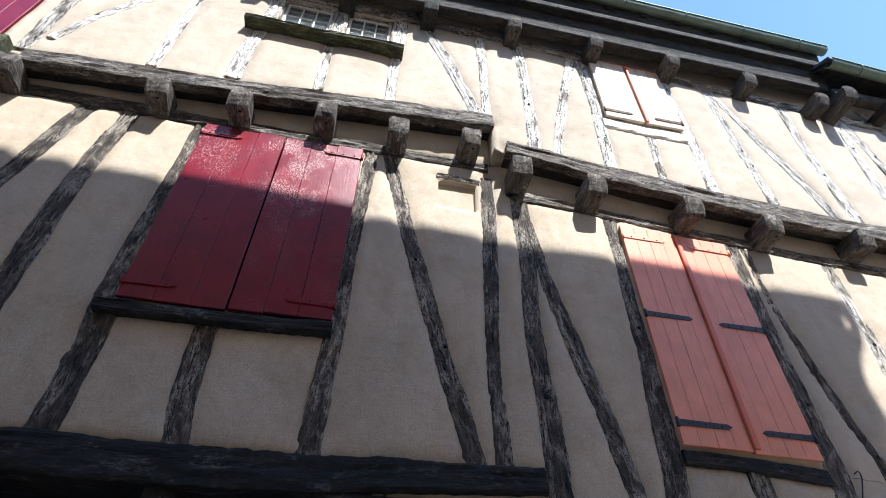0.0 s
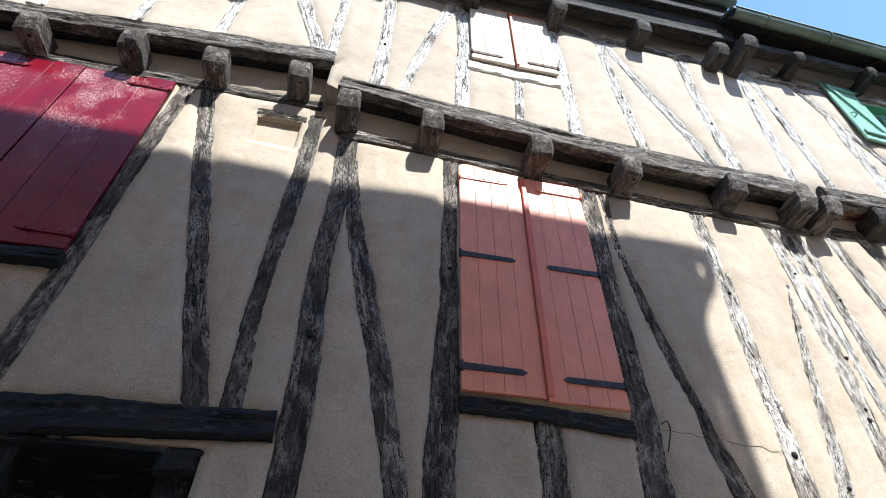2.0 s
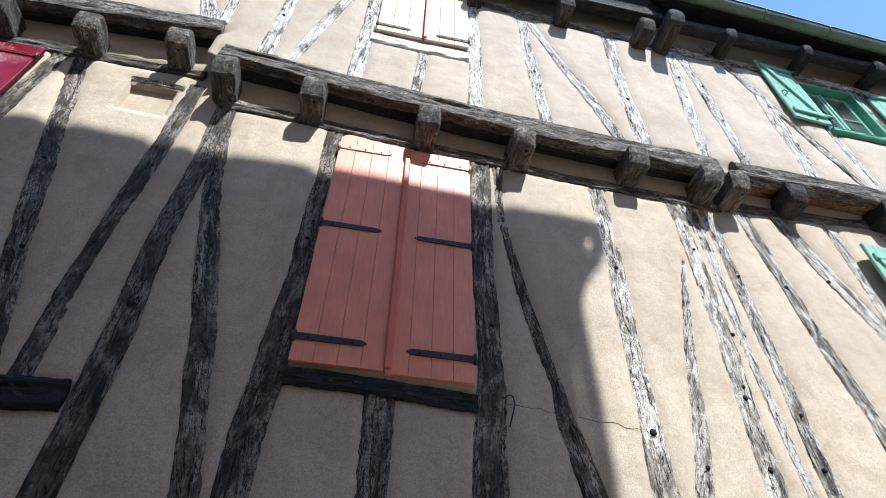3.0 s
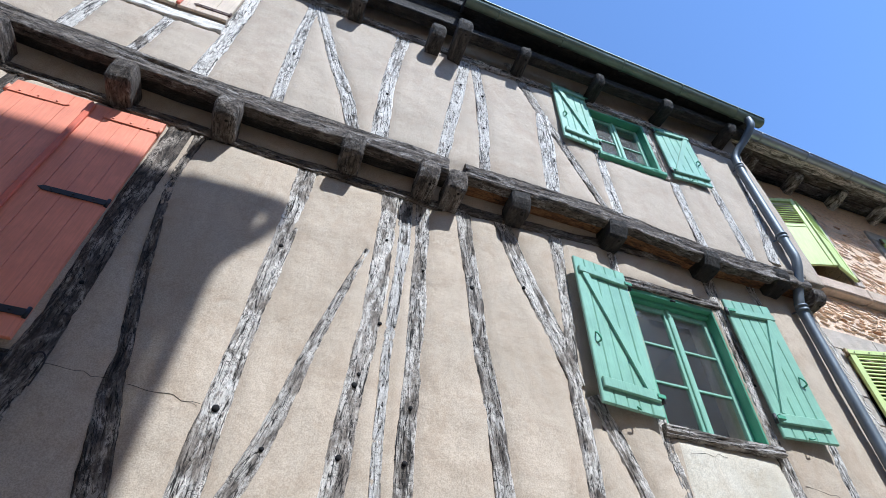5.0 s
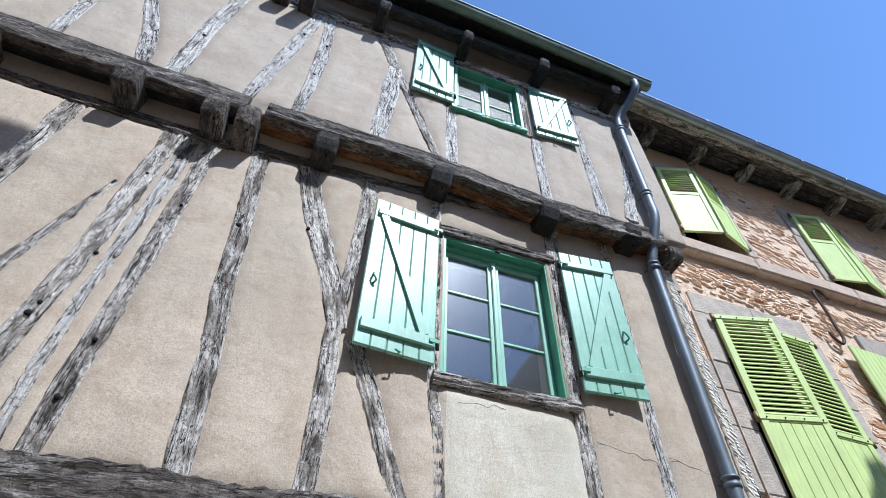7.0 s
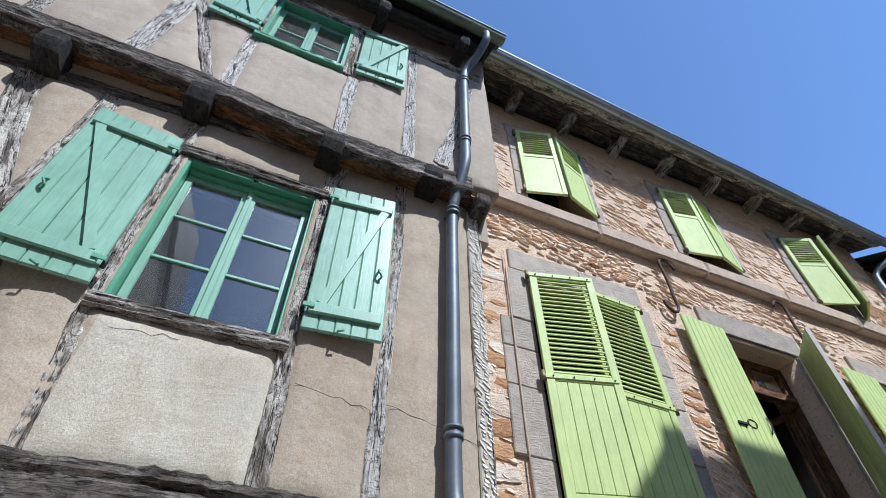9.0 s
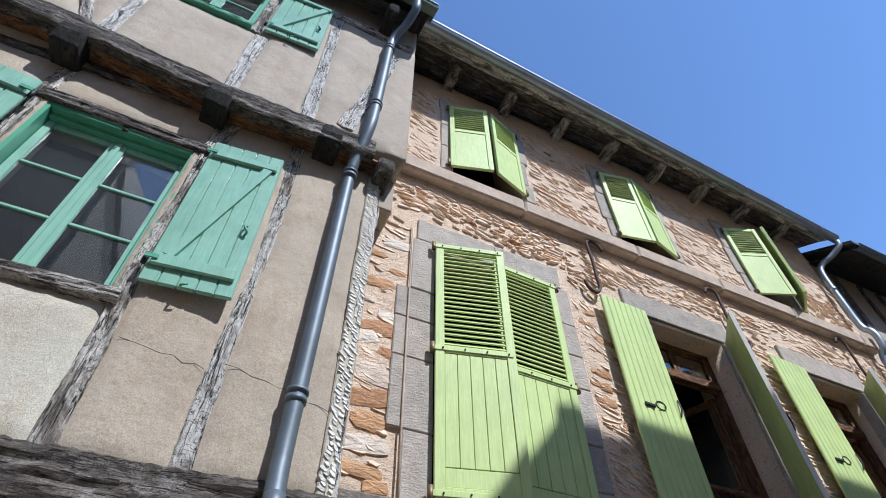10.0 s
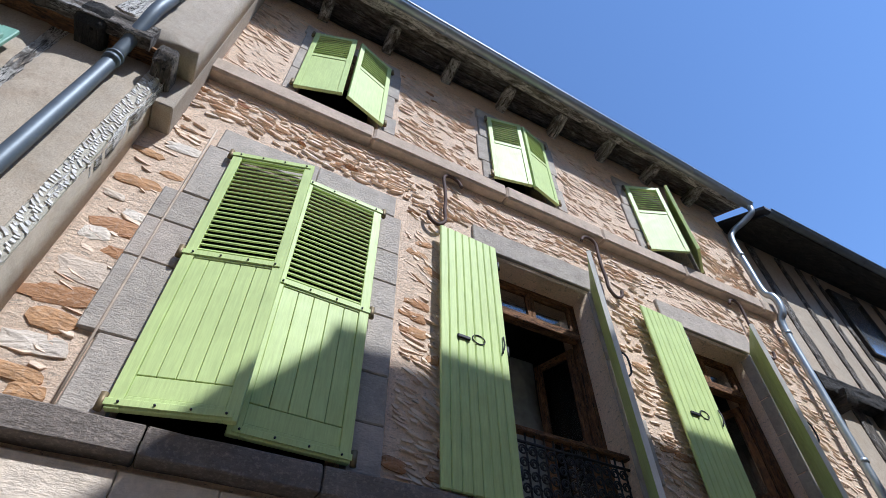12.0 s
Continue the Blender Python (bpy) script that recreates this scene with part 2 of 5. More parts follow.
CHIP_TONES = [(0.0, (0.66, 0.45, 0.30)), (0.12, (0.90, 0.68, 0.50)), (0.5, (0.85, 0.64, 0.475)), (0.7, (0.91, 0.71, 0.54)), (0.93, (0.76, 0.64, 0.53)), (1.0, (0.60, 0.36, 0.20))]
STONE_RED = stone("rubble_stone", CHIP_TONES)
STONE_RED_I = stone("rubble_stone_joined", CHIP_TONES, "island")
STONE_ORANGE = stone("corner_stone_orange", [(0.0, (0.40, 0.19, 0.085)), (0.5, (0.52, 0.29, 0.14)), (0.8, (0.46, 0.24, 0.12)), (1.0, (0.36, 0.16, 0.085))])
STONE_GREY = stone("corner_stone_grey", [(0.0, (0.74, 0.60, 0.47)), (0.5, (0.74, 0.65, 0.55)), (1.0, (0.64, 0.51, 0.40))])
ASHLAR = stone("ashlar_grey", [(0.0, (0.37, 0.32, 0.27)), (0.5, (0.46, 0.40, 0.34)), (1.0, (0.43, 0.355, 0.295))], "object", 0.7)
ASHLAR_DARK = stone("ledge_stone", [(0.0, (0.19, 0.155, 0.13)), (1.0, (0.26, 0.215, 0.175))], "object", 0.9)
BAND = stone("band_stone", [(0.0, (0.47, 0.365, 0.28)), (1.0, (0.54, 0.42, 0.32))], "object", 0.5)
EDGE = stone("edge_rubble_pale", [(0.0, (0.50, 0.46, 0.43)), (0.5, (0.70, 0.67, 0.63)), (1.0, (0.80, 0.77, 0.73))], "island", 0.6)
SKY_SHEET = plain("pane_sky_sheet", (0.66, 0.72, 0.76), 0.9, 0, 0.15, 6)
LACE = plain("curtain_cloth", (0.30, 0.30, 0.27), 0.9)
GLASS, _nt, _b = nodes_of("window_glass")
_b.inputs["Transmission Weight"].default_value, _b.inputs["Roughness"].default_value = 1.0, 0.02
_b.inputs["IOR"].default_value, _b.inputs["Base Color"].default_value = 1.65, (0.86, 0.9, 0.9, 1)
_b.inputs["Coat Weight"].default_value, _b.inputs["Coat Roughness"].default_value = 0.3, 0.32     # a film of dust
bump(_nt, _b, tex(_nt, 2.0, 2, 0.5), 0.05, 0.02)


# ---- builders ----
def finish(ob, mat, smooth=False):
    ob.data.materials.append(mat)
    if smooth:
        ob.data.polygons.foreach_set("use_smooth", [True] * len(ob.data.polygons))
    return ob


def under(ob, parent):
    if parent is not None:
        ob.parent = parent
    return ob


def thing(name, label, category, m=None, group="", kind=""):
    ob = tagged(new(name), label, category, group, kind)
    ob.empty_display_size = 0.1
    if m is not None:
        ob.matrix_basis = m
    return ob


def mesh_part(name, verts, faces, mat, parent=None, label="", grain=None, smooth=False):
    me = bpy.data.meshes.new(name)
    me.from_pydata([tuple(v) for v in verts], [], faces)
    if grain is None:
        grain = [(v[1], v[2], v[0]) for v in verts]
    if len(verts):
        at = me.attributes.new("grain", "FLOAT_VECTOR", "POINT")
        at.data.foreach_set("vector", np.asarray(grain, dtype=np.float32).ravel())
    me.update()
    ob = finish(new(name, me), mat, smooth)
    if label:
        tagged(ob, label)
    return under(ob, parent)


def part(name, bm, mat, parent=None, label="", smooth=False):
    me = bpy.data.meshes.new(name)
    bm.normal_update()
    lay = bm.verts.layers.float_vector.new("grain")
    xs = [v.co for v in bm.verts]
    ext = [max(c[k] for c in xs) - min(c[k] for c in xs) for k in range(3)]
    k = ext.index(max(ext))
    order = [(1, 2, 0), (0, 2, 1), (0, 1, 2)][k]
    for v in bm.verts:
        v[lay] = Vector((v.co[order[0]], v.co[order[1]], v.co[k]))
    bm.to_mesh(me)
    bm.free()
    ob = finish(new(name, me), mat, smooth)
    if label:
        tagged(ob, label)
    return under(ob, parent)


def box_bm(x0, x1, y0, y1, z0, z1, bevel=0.003, rough=0.0, cuts=0):
    bm = bmesh.new()
    bmesh.ops.create_cube(bm, size=1.0)
    for v in bm.verts:
        v.co = Vector((x0 + (v.co.x + 0.5) * (x1 - x0), y0 + (v.co.y + 0.5) * (y1 - y0), z0 + (v.co.z + 0.5) * (z1 - z0)))
    if bevel:
        bmesh.ops.bevel(bm, geom=bm.edges[:], offset=bevel, segments=1, affect="EDGES", clamp_overlap=True)
    if cuts:
        bmesh.ops.subdivide_edges(bm, edges=bm.edges[:], cuts=cuts, use_grid_fill=True)
    if rough:
        for v in bm.verts:
            v.co += noise.noise_vector(v.co * 9.0) * rough + noise.noise_vector(v.co * 31.0) * rough * 0.4
    return bm


def box(name, x0, x1, y0, y1, z0, z1, mat, parent=None, label="", bevel=0.003, rough=0.0, cuts=0):
    return part(name, box_bm(x0, x1, y0, y1, z0, z1, bevel, rough, cuts), mat, parent, label)


def smooth_line(pts, n):
    """Points along a curve through pts."""
    P = [Vector(p) for p in pts]
    P = [P[0] * 2 - P[1]] + P + [P[-1] * 2 - P[-2]]
    out = []
    for i in range(1, len(P) - 2):
        a, b, c, d = P[i - 1:i + 3]
        for k in range(n):
            t = k / n
            out.append(0.5 * ((2 * b) + (c - a) * t + (2 * a - 5 * b + 4 * c - d) * t * t + (3 * b - a - 3 * c + d) * t ** 3))
    out.append(P[-2])
    return out


def tube(name, pts, r, mat, parent=None, label="", n=4, sides=12, wob=0.0):
    line = smooth_line(pts, n) if n > 1 else [Vector(p) for p in pts]
    verts, faces = [], []
    side = None
    for i, p in enumerate(line):
        d = (line[min(i + 1, len(line) - 1)] - line[max(i - 1, 0)]).normalized()
        ref = side if side is not None else (Vector((1, 0, 0)) if abs(d.x) < 0.9 else Vector((0, 1, 0)))
        a = (ref - d * ref.dot(d)).normalized()
        side = a
        b = d.cross(a)
        rr = r * (1 + wob * noise.noise(p * 9))
        verts += [p + (a * math.cos(k * math.tau / sides) + b * math.sin(k * math.tau / sides)) * rr for k in range(sides)]
    for i in range(len(line) - 1):
        for k in range(sides):
            k2 = (k + 1) % sides
            faces.append((i * sides + k, i * sides + k2, (i + 1) * sides + k2, (i + 1) * sides + k))
    faces += [tuple(range(sides))[::-1], tuple((len(line) - 1) * sides + k for k in range(sides))]
    return mesh_part(name, verts, faces, mat, parent, label, smooth=True)


# ---- timbers ----
LOW, UP = [], []          # the timbers' axes, for the plaster that meets them
ACROSS = (-1.0, -0.93, -0.75, -0.5, -0.22, 0.05, 0.3, 0.55, 0.78, 0.94, 1.0)


def timber(name, axis, mat, face, where=None, parent=None, depth=0.08, flat=False, crack=0.5, rag=1.0, label=""):
    """A hewn timber in the wall: axis of (x, z, width), its face at y = face. flat: a beam that runs along x."""
    pts = [Vector((x, w, z)) for x, z, w in axis]
    line = smooth_line(pts, 4)
    dense = []
    for a, b in zip(line, line[1:]):
        n = max(1, int((b - a).length / 0.03))
        dense += [a.lerp(b, k / n) for k in range(n)]
    dense.append(line[-1])
    seed = random.random() * 90
    s, verts, grain, faces = 0.0, [], [], []
    split = random.uniform(-0.45, 0.45)
    deep = 0.016 * crack * random.choice((0.3, 1.0, 1.3))
    if where is not None:
        where.append([(p.x, p.z, p.y * 0.5) for p in dense[::2]])
    for i, p in enumerate(dense):
        d = dense[min(i + 1, len(dense) - 1)] - dense[max(i - 1, 0)]
        d = Vector((d.x, 0, d.z)).normalized()
        q = Vector((d.z, 0, -d.x)) if not flat else Vector((0, 0, 1)) - d * d.z
        if i:
            s += (p - dense[i - 1]).length
        wob = 1 + rag * (0.10 * noise.noise((s * 3.1, seed, 0)) + 0.09 * noise.noise((s * 15, seed, 3)) + 0.08 * noise.noise((s * 41, seed, 21)))
        wob2 = 1 + rag * (0.10 * noise.noise((s * 3.3, seed, 7)) + 0.09 * noise.noise((s * 13, seed, 9)) + 0.08 * noise.noise((s * 38, seed, 27)))
        half = p.y * 0.5 * (1.16 if rag > 0.35 else 1.0)
        sway = 0.012 * rag * noise.noise((s * 1.7, seed, 5))
        line_u = split + 0.35 * noise.noise((s * 0.9, seed, 11))
        open_ = max(0.0, min(1.0, 1.5 * noise.noise((s * 1.3, seed, 13)) + 0.45))
        row = []
        for u in ACROSS:
            h = half * (wob if u > 0 else wob2)
            off = u * h + sway
            back = 0.012 * max(0.0, abs(u) - 0.85) / 0.15
            back += 0.013 * rag * noise.noise((u * 2.5, s * 2.6, seed)) + 0.007 * noise.noise((u * 9, s * 7, seed + 4))
            back += 0.012 * abs(noise.noise((u * 3.5, s * 13, seed + 8))) * (1 - 0.6 * abs(u))
            back += deep * open_ * max(0.0, 1 - abs(u - line_u) / 0.16)
            row.append((Vector((p.x, 0, p.z)) + q * off + Vector((0, face + back, 0)), (u * h, back, s)))
        first, last = row[0], row[-1]
        row = [(first[0] + Vector((0, depth, 0)), (first[1][0], depth, s))] + row + [(last[0] + Vector((0, depth, 0)), (last[1][0], depth, s))]
        verts += [r[0] for r in row]
        grain += [r[1] for r in row]
    n = len(ACROSS) + 2
    for i in range(len(dense) - 1):
        for k in range(n - 1):
            f = (i * n + k, i * n + k + 1, (i + 1) * n + k + 1, (i + 1) * n + k)
            faces.append(f)
        faces.append((i * n + n - 1, i * n, (i + 1) * n, (i + 1) * n + n - 1))
    faces += [tuple(range(n))[::-1], tuple((len(dense) - 1) * n + k for k in range(n))]
    return mesh_part(name, verts, faces, mat, parent, label, grain, smooth=False)


def joist_end(x, z, mat, parent, front=-0.28, w=0.17, h=0.19, back=0.06, lean=0.0):
    """The worn end of a floor joist below the jetty; z is its underside."""
    x, z = x + random.uniform(-0.012, 0.012), z + random.uniform(-0.012, 0.012)
    bm = box_bm(x - w / 2, x + w / 2, front, back, z, z + h, 0.018, 0.0, 3)
    sd = random.random() * 50
    for v in bm.verts:
        f = max(0.0, min(1.0, (front + 0.12 - v.co.y) / 0.12))
        low = max(0.0, 1 - (v.co.z - z) / (h * 0.45))
        v.co.y += 0.05 * low * f
        v.co += noise.noise_vector(v.co * 8 + Vector((sd, 0, 0))) * 0.012
        v.co.x += lean * f
    ob = part("joist_end", bm, mat, parent)
    tube("hole_plug", [(x + 0.02, front + 0.085, z - 0.003), (x + 0.02, front + 0.085, z + 0.02)], 0.011, HOLE_SHADE, ob, "", 1, 8)
    return ob


def wall_sheet(name, x0, x1, z0, z1, y, mats, axes, holes, label, bulge=0.036, step=0.04, thick=0.3, pale=None):
    """A plastered wall: panels swell between the timbers and sink to their edges; holes are openings right through."""
    nx, nz = int(round((x1 - x0) / step)), int(round((z1 - z0) / step))
    gx, gz = np.linspace(x0, x1, nx + 1), np.linspace(z0, z1, nz + 1)
    X, Z = np.meshgrid(gx, gz, indexing="ij")
    D = np.full(X.shape, 0.5)
    for ax in axes:
        for px, pz, hw in ax:
            i0, i1 = np.searchsorted(gx, (px - 0.4, px + 0.4))
            j0, j1 = np.searchsorted(gz, (pz - 0.4, pz + 0.4))
            if i1 > i0 and j1 > j0:
                sub = D[i0:i1, j0:j1]
                np.minimum(sub, np.hypot(X[i0:i1, j0:j1] - px, Z[i0:i1, j0:j1] - pz) - hw, out=sub)
    rise = np.clip((D + 0.01) / 0.11, 0, 1)
    rise = np.sqrt(1 - (1 - rise) ** 2)
    verts = []
    for i in range(nx + 1):
        for j in range(nz + 1):
            x, z = gx[i], gz[j]
            o = 0.012 * noise.noise((x * 1.1, 3, z * 1.1)) + 0.006 * noise.noise((x * 4, 8, z * 4)) + 0.003 * noise.noise((x * 11, 5, z * 11))
            verts.append((x, y + 0.014 - bulge * rise[i, j] + o, z))
    off = len(verts)
    verts += [(gx[i], y + thick, gz[j]) for i in range(nx + 1) for j in range(nz + 1)]
    solid = np.ones((nx, nz), bool)
    for a, b, c, d in holes:
        cx, cz = (gx[:-1] + gx[1:]) / 2, (gz[:-1] + gz[1:]) / 2
        solid &= ~(((cx > a) & (cx < b))[:, None] & ((cz > c) & (cz < d))[None, :])
    idx = lambda i, j: i * (nz + 1) + j
    faces, mi = [], []
    for i in range(nx):
        for j in range(nz):
            if not solid[i, j]:
                continue
            q = (idx(i, j), idx(i + 1, j), idx(i + 1, j + 1), idx(i, j + 1))
            faces += [q, tuple(k + off for k in q[::-1])]
            isp = int(pale is not None and pale[0] < gx[i] < pale[1] and pale[2] < gz[j] < pale[3])
            mi += [isp, 0]
            for (ii, jj, a, b) in ((i - 1, j, q[0], q[3]), (i + 1, j, q[2], q[1]), (i, j - 1, q[1], q[0]), (i, j + 1, q[3], q[2])):
                if not (0 <= ii < nx and 0 <= jj < nz) or not solid[ii, jj]:
                    faces.append((a, b, b + off, a + off))
                    mi.append(0)
    me = bpy.data.meshes.new(name)
    me.from_pydata(verts, [], faces)
    for m in mats:
        me.materials.append(m)
    me.polygons.foreach_set("material_index", mi)
    me.polygons.foreach_set("use_smooth", [True] * len(faces))
    me.update()
    return tagged(new(name, me), label, "wall", kind="structure")


# ---- ground and the far side of the street ----
ground = mesh_part("ground", [(-400, -400, 0), (400, -400, 0), (400, 400, 0), (-400, 400, 0)], [(0, 1, 2, 3)], PAVING_BOUNCE)
tagged(ground, "unseen street, coloured pale and warm to bounce light", "ground", kind="structure")


def far_house(name, x0, x1, y0, y1, eave, ridge, over, label, hip=0.0, rise=0.0):
    """A plain rendered house across the street, with its roof along x."""
    h = thing(name, label, "house", kind="structure")
    box("wall", x0, x1, y0, y1, 0, eave - 0.15, PALE_WALL, h, "", 0)
    ym = (y0 + y1) / 2
    a, b, lo, hi = x0 - over, x1 + over, y0 - 0.35, y1 + 0.35
    v = [(a, lo, eave), (b, lo, eave), (b, hi, eave), (a, hi, eave), (a + hip, ym, ridge), (b - hip, ym, ridge)]
    v = [(p[0], p[1], p[2] + rise * (x1 - p[0])) for p in v]
    v += [(p[0], p[1], p[2] - 0.15) for p in v[:4]]
    f = [(0, 1, 5, 4), (2, 3, 4, 5), (1, 2, 5), (3, 0, 4), (6, 7, 1, 0), (7, 8, 2, 1), (8, 9, 3, 2), (9, 6, 0, 3), (9, 8, 7, 6)]
    mesh_part("roof", v, f, ROOF, h)
    return h


WEST = far_house("house_opposite_west", -14.0, 4.52, -12.0, -5.2, 9.95, 12.0, 0.12, "tall rendered house across the street in shade", 0.0, 0.036)
tube("gutter", [(-14, -4.80, 10.59), (4.74, -4.80, 9.92)], 0.07, ZINC, WEST, "", 1)
tube("downpipe", [(4.755, -4.85, 10.06), (4.755, -4.86, 9.92), (4.705, -4.95, 9.84), (4.615, -5.05, 9.78), (4.566, -5.12, 9.64), (4.56, -5.13, 9.0), (4.56, -5.13, 0.1)], 0.055, ZINC, WEST)
far_house("house_opposite_middle", 4.8, 10.4, -15.0, -8.2, 6.4, 8.6, 0.1, "low rendered house set back across the street")
EAST = far_house("house_opposite_east", 11.32, 26.0, -12.0, -5.2, 9.48, 11.8, 0.2, "rendered house with a hipped roof across the street", 2.6)
# unseen wedge added to slope the shadow edge on the stone front
mesh_part("shadow_wedge", [(x, y, z) for y in (-9.0, -5.0) for x, z in ((10.0, 0.0), (11.31, 0.0), (11.31, 9.72), (10.0, 8.15))],
          [(0, 1, 2, 3), (7, 6, 5, 4), (0, 4, 5, 1), (1, 5, 6, 2), (2, 6, 7, 3), (3, 7, 4, 0)], PALE_WALL, EAST)
# unseen walls added to stop light leaking in from behind and the ends
box("wall_back", -9.3, 24.3, 4.2, 4.5, 0, 9.3, PALE_WALL, None, "", 0)
tagged(bpy.data.objects["wall_back"], "plain unseen wall added behind the houses to block light", "wall", kind="structure")
box("wall_east", 26.0, 26.4, -13, 6, 0, 9, PALE_WALL, None, "", 0)
tagged(bpy.data.objects["wall_east"], "plain unseen wall added to close the far end", "wall", kind="structure")
box("wall_west", -14.4, -14.0, -13, 6, 0, 9, PALE_WALL, None, "", 0)
tagged(bpy.data.objects["wall_west"], "plain unseen wall added to close the near end", "wall", kind="structure")

# ---- timber frame, lower storey ----
low_parts, up_parts = [], []


def low(name, axis, mat=WOOD_DARK, face=-0.012, **k):
    low_parts.append(timber(name, axis, mat, face, LOW, **k))


def upp(name, axis, mat=WOOD_LIME, face=-0.185, **k):
    up_parts.append(timber(name, axis, mat, face, UP, **k))


low("brace", [(-2.80, 5.10, .13), (-2.85, 4.9, .13), (-2.95, 4.3, .12), (-3.15, 3.5, .12), (-3.35, 2.6, .12)])
low("post", [(-2.50, 5.10, .12), (-2.56, 4.36, .13), (-2.55, 3.81, .14), (-2.54, 3.4, .13), (-2.54, 2.5, .14)])
low("post", [(-1.97, 5.10, .12), (-1.98, 4.4, .12), (-2.0, 3.68, .12), (-1.97, 3.11, .14), (-1.97, 2.74, .14), (-1.96, 2.5, .14)])
low("stud", [(-1.41, 3.28, .11), (-1.39, 2.81, .12), (-1.34, 2.5, .12)])
low("post", [(-0.64, 5.10, .11), (-0.66, 4.6, .11), (-0.68, 4.0, .10), (-0.68, 3.5, .10), (-0.70, 3.0, .11), (-0.71, 2.5, .12)])
low("brace", [(-0.50, 5.10, .11), (-0.33, 4.41, .11), (-0.20, 3.93, .11), (-0.04, 3.35, .10), (0.07, 2.98, .115), (0.20, 2.54, .11)])
low("post", [(0.34, 5.0, .10), (0.33, 3.98, .11), (0.31, 3.50, .085), (0.32, 3.10, .09), (0.345, 2.5, .11)])
low("post", [(0.60, 4.86, .13), (0.62, 4.16, .125), (0.60, 3.55, .11), (0.63, 3.0, .13), (0.64, 2.6, .135), (0.65, 0.02, .14)], depth=0.12)
low("brace", [(0.66, 4.55, .06), (0.70, 4.29, .08), (0.78, 3.82, .10), (0.89, 3.38, .11), (0.99, 3.01, .105), (1.03, 2.85, .11), (1.14, 2.3, .11), (1.5, 0.8, .11)])
low("post", [(1.39, 4.80, .12), (1.38, 3.94, .10), (1.375, 3.26, .12), (1.37, 2.73, .14), (1.34, 2.3, .14), (1.33, 0.02, .14)])
low("post", [(2.48, 4.75, .14), (2.47, 4.08, .14), (2.465, 3.58, .13), (2.48, 3.1, .12), (2.48, 2.7, .14), (2.45, 2.2, .15), (2.45, 0.02, .15)])
low("brace", [(2.62, 4.72, .08), (2.615, 4.11, .05), (2.68, 3.62, .06), (2.76, 3.21, .065), (2.845, 2.86, .07), (2.86, 2.7, .09), (2.96, 2.3, .12), (3.3, 0.9, .11)])
low("stud", [(1.91, 2.70, .14), (1.91, 2.2, .14), (1.90, 0.02, .14)])
low("post", [(3.395, 4.64, .13), (3.38, 3.79, .12), (3.35, 3.15, .10), (3.34, 2.67, .12), (3.33, 2.1, .14), (3.32, 0.02, .15)], WOOD_GREY)
low("brace", [(3.93, 3.97, .035), (3.75, 3.27, .06), (3.64, 2.74, .08), (3.55, 2.38, .09), (3.40, 1.9, .09)], WOOD_GREY, rag=0.6)
low("post", [(4.04, 4.60, .12), (4.03, 3.87, .125), (4.02, 3.39, .115), (3.98, 2.81, .105), (3.96, 2.30, .12)], WOOD_GREY)
low("stud", [(4.16, 4.60, .09), (4.175, 4.04, .09), (4.15, 3.43, .065), (4.15, 2.85, .06), (4.17, 2.3, .06)], WOOD_LIME)
low("post", [(4.30, 4.58, .11), (4.31, 3.71, .11), (4.31, 3.07, .10), (4.30, 2.63, .10), (4.31, 2.3, .09)], WOOD_GREY, crack=0.9)
low("stud", [(4.62, 4.64, .12), (4.71, 3.85, .10), (4.75, 3.38, .105), (4.81, 3.0, .10), (4.88, 2.3, .10)], WOOD_GREY)
low("brace", [(4.97, 4.66, .14), (5.17, 4.0, .13), (5.33, 3.56, .12), (5.42, 3.25, .10)], WOOD_GREY)
low("post", [(5.45, 4.68, .11), (5.44, 3.88, .09), (5.40, 3.3, .08), (5.415, 2.9, .10), (5.42, 2.3, .10)], WOOD_GREY)
low("brace", [(5.52, 3.2, .09), (5.60, 3.01, .095), (5.72, 2.71, .10), (5.88, 2.3, .10)], WOOD_GREY)
low("jamb_post", [(5.995, 4.72, .09), (5.985, 4.3, .08), (6.0, 3.1, .08), (6.04, 2.75, .07), (6.07, 2.3, .07)], WOOD_GREY)
low("jamb_post", [(6.99, 4.76, .13), (6.97, 4.3, .09), (6.955, 3.6, .07), (6.95, 3.1, .075), (6.96, 2.78, .08), (6.97, 2.3, .09)], WOOD_GREY)
low("stud", [(7.48, 4.80, .09), (7.50, 4.0, .07), (7.49, 3.45, .06), (7.47, 2.91, .085), (7.47, 2.3, .09)], WOOD_LIME)
low("corner_post", [(8.09, 4.72, .08), (8.085, 4.2, .075), (8.08, 3.4, .08), (8.085, 2.6, .075), (8.09, 2.3, .08)], WOOD_LIME, rag=3.2, face=-0.02)
# rails
low("lintel_beam", [(-3.4, 2.45, .17), (-1.0, 2.455, .165), (-0.3, 2.485, .145), (0.56, 2.53, .12)], WOOD_BLACK, face=-0.045, flat=True, depth=0.30)
low("sill_beam", [(-2.02, 3.275, .06), (-1.3, 3.28, .065), (-0.70, 3.30, .065)], WOOD_BLACK, face=-0.075, flat=True)
low("sill_beam", [(1.44, 2.745, .075), (1.9, 2.73, .075), (2.40, 2.71, .085)], WOOD_BLACK, face=-0.035, flat=True)
low("sill_beam", [(4.0, 2.20, .16), (5.4, 2.21, .16), (6.6, 2.23, .17), (8.12, 2.23, .17)], WOOD_BEAM, face=-0.06, flat=True, crack=1.2, rag=1.6)
low("wall_plate", [(-3.4, 5.12, .11), (-1.9, 5.12, .10), (0.35, 5.14, .10)], WOOD_BEAM, face=-0.03, flat=True)
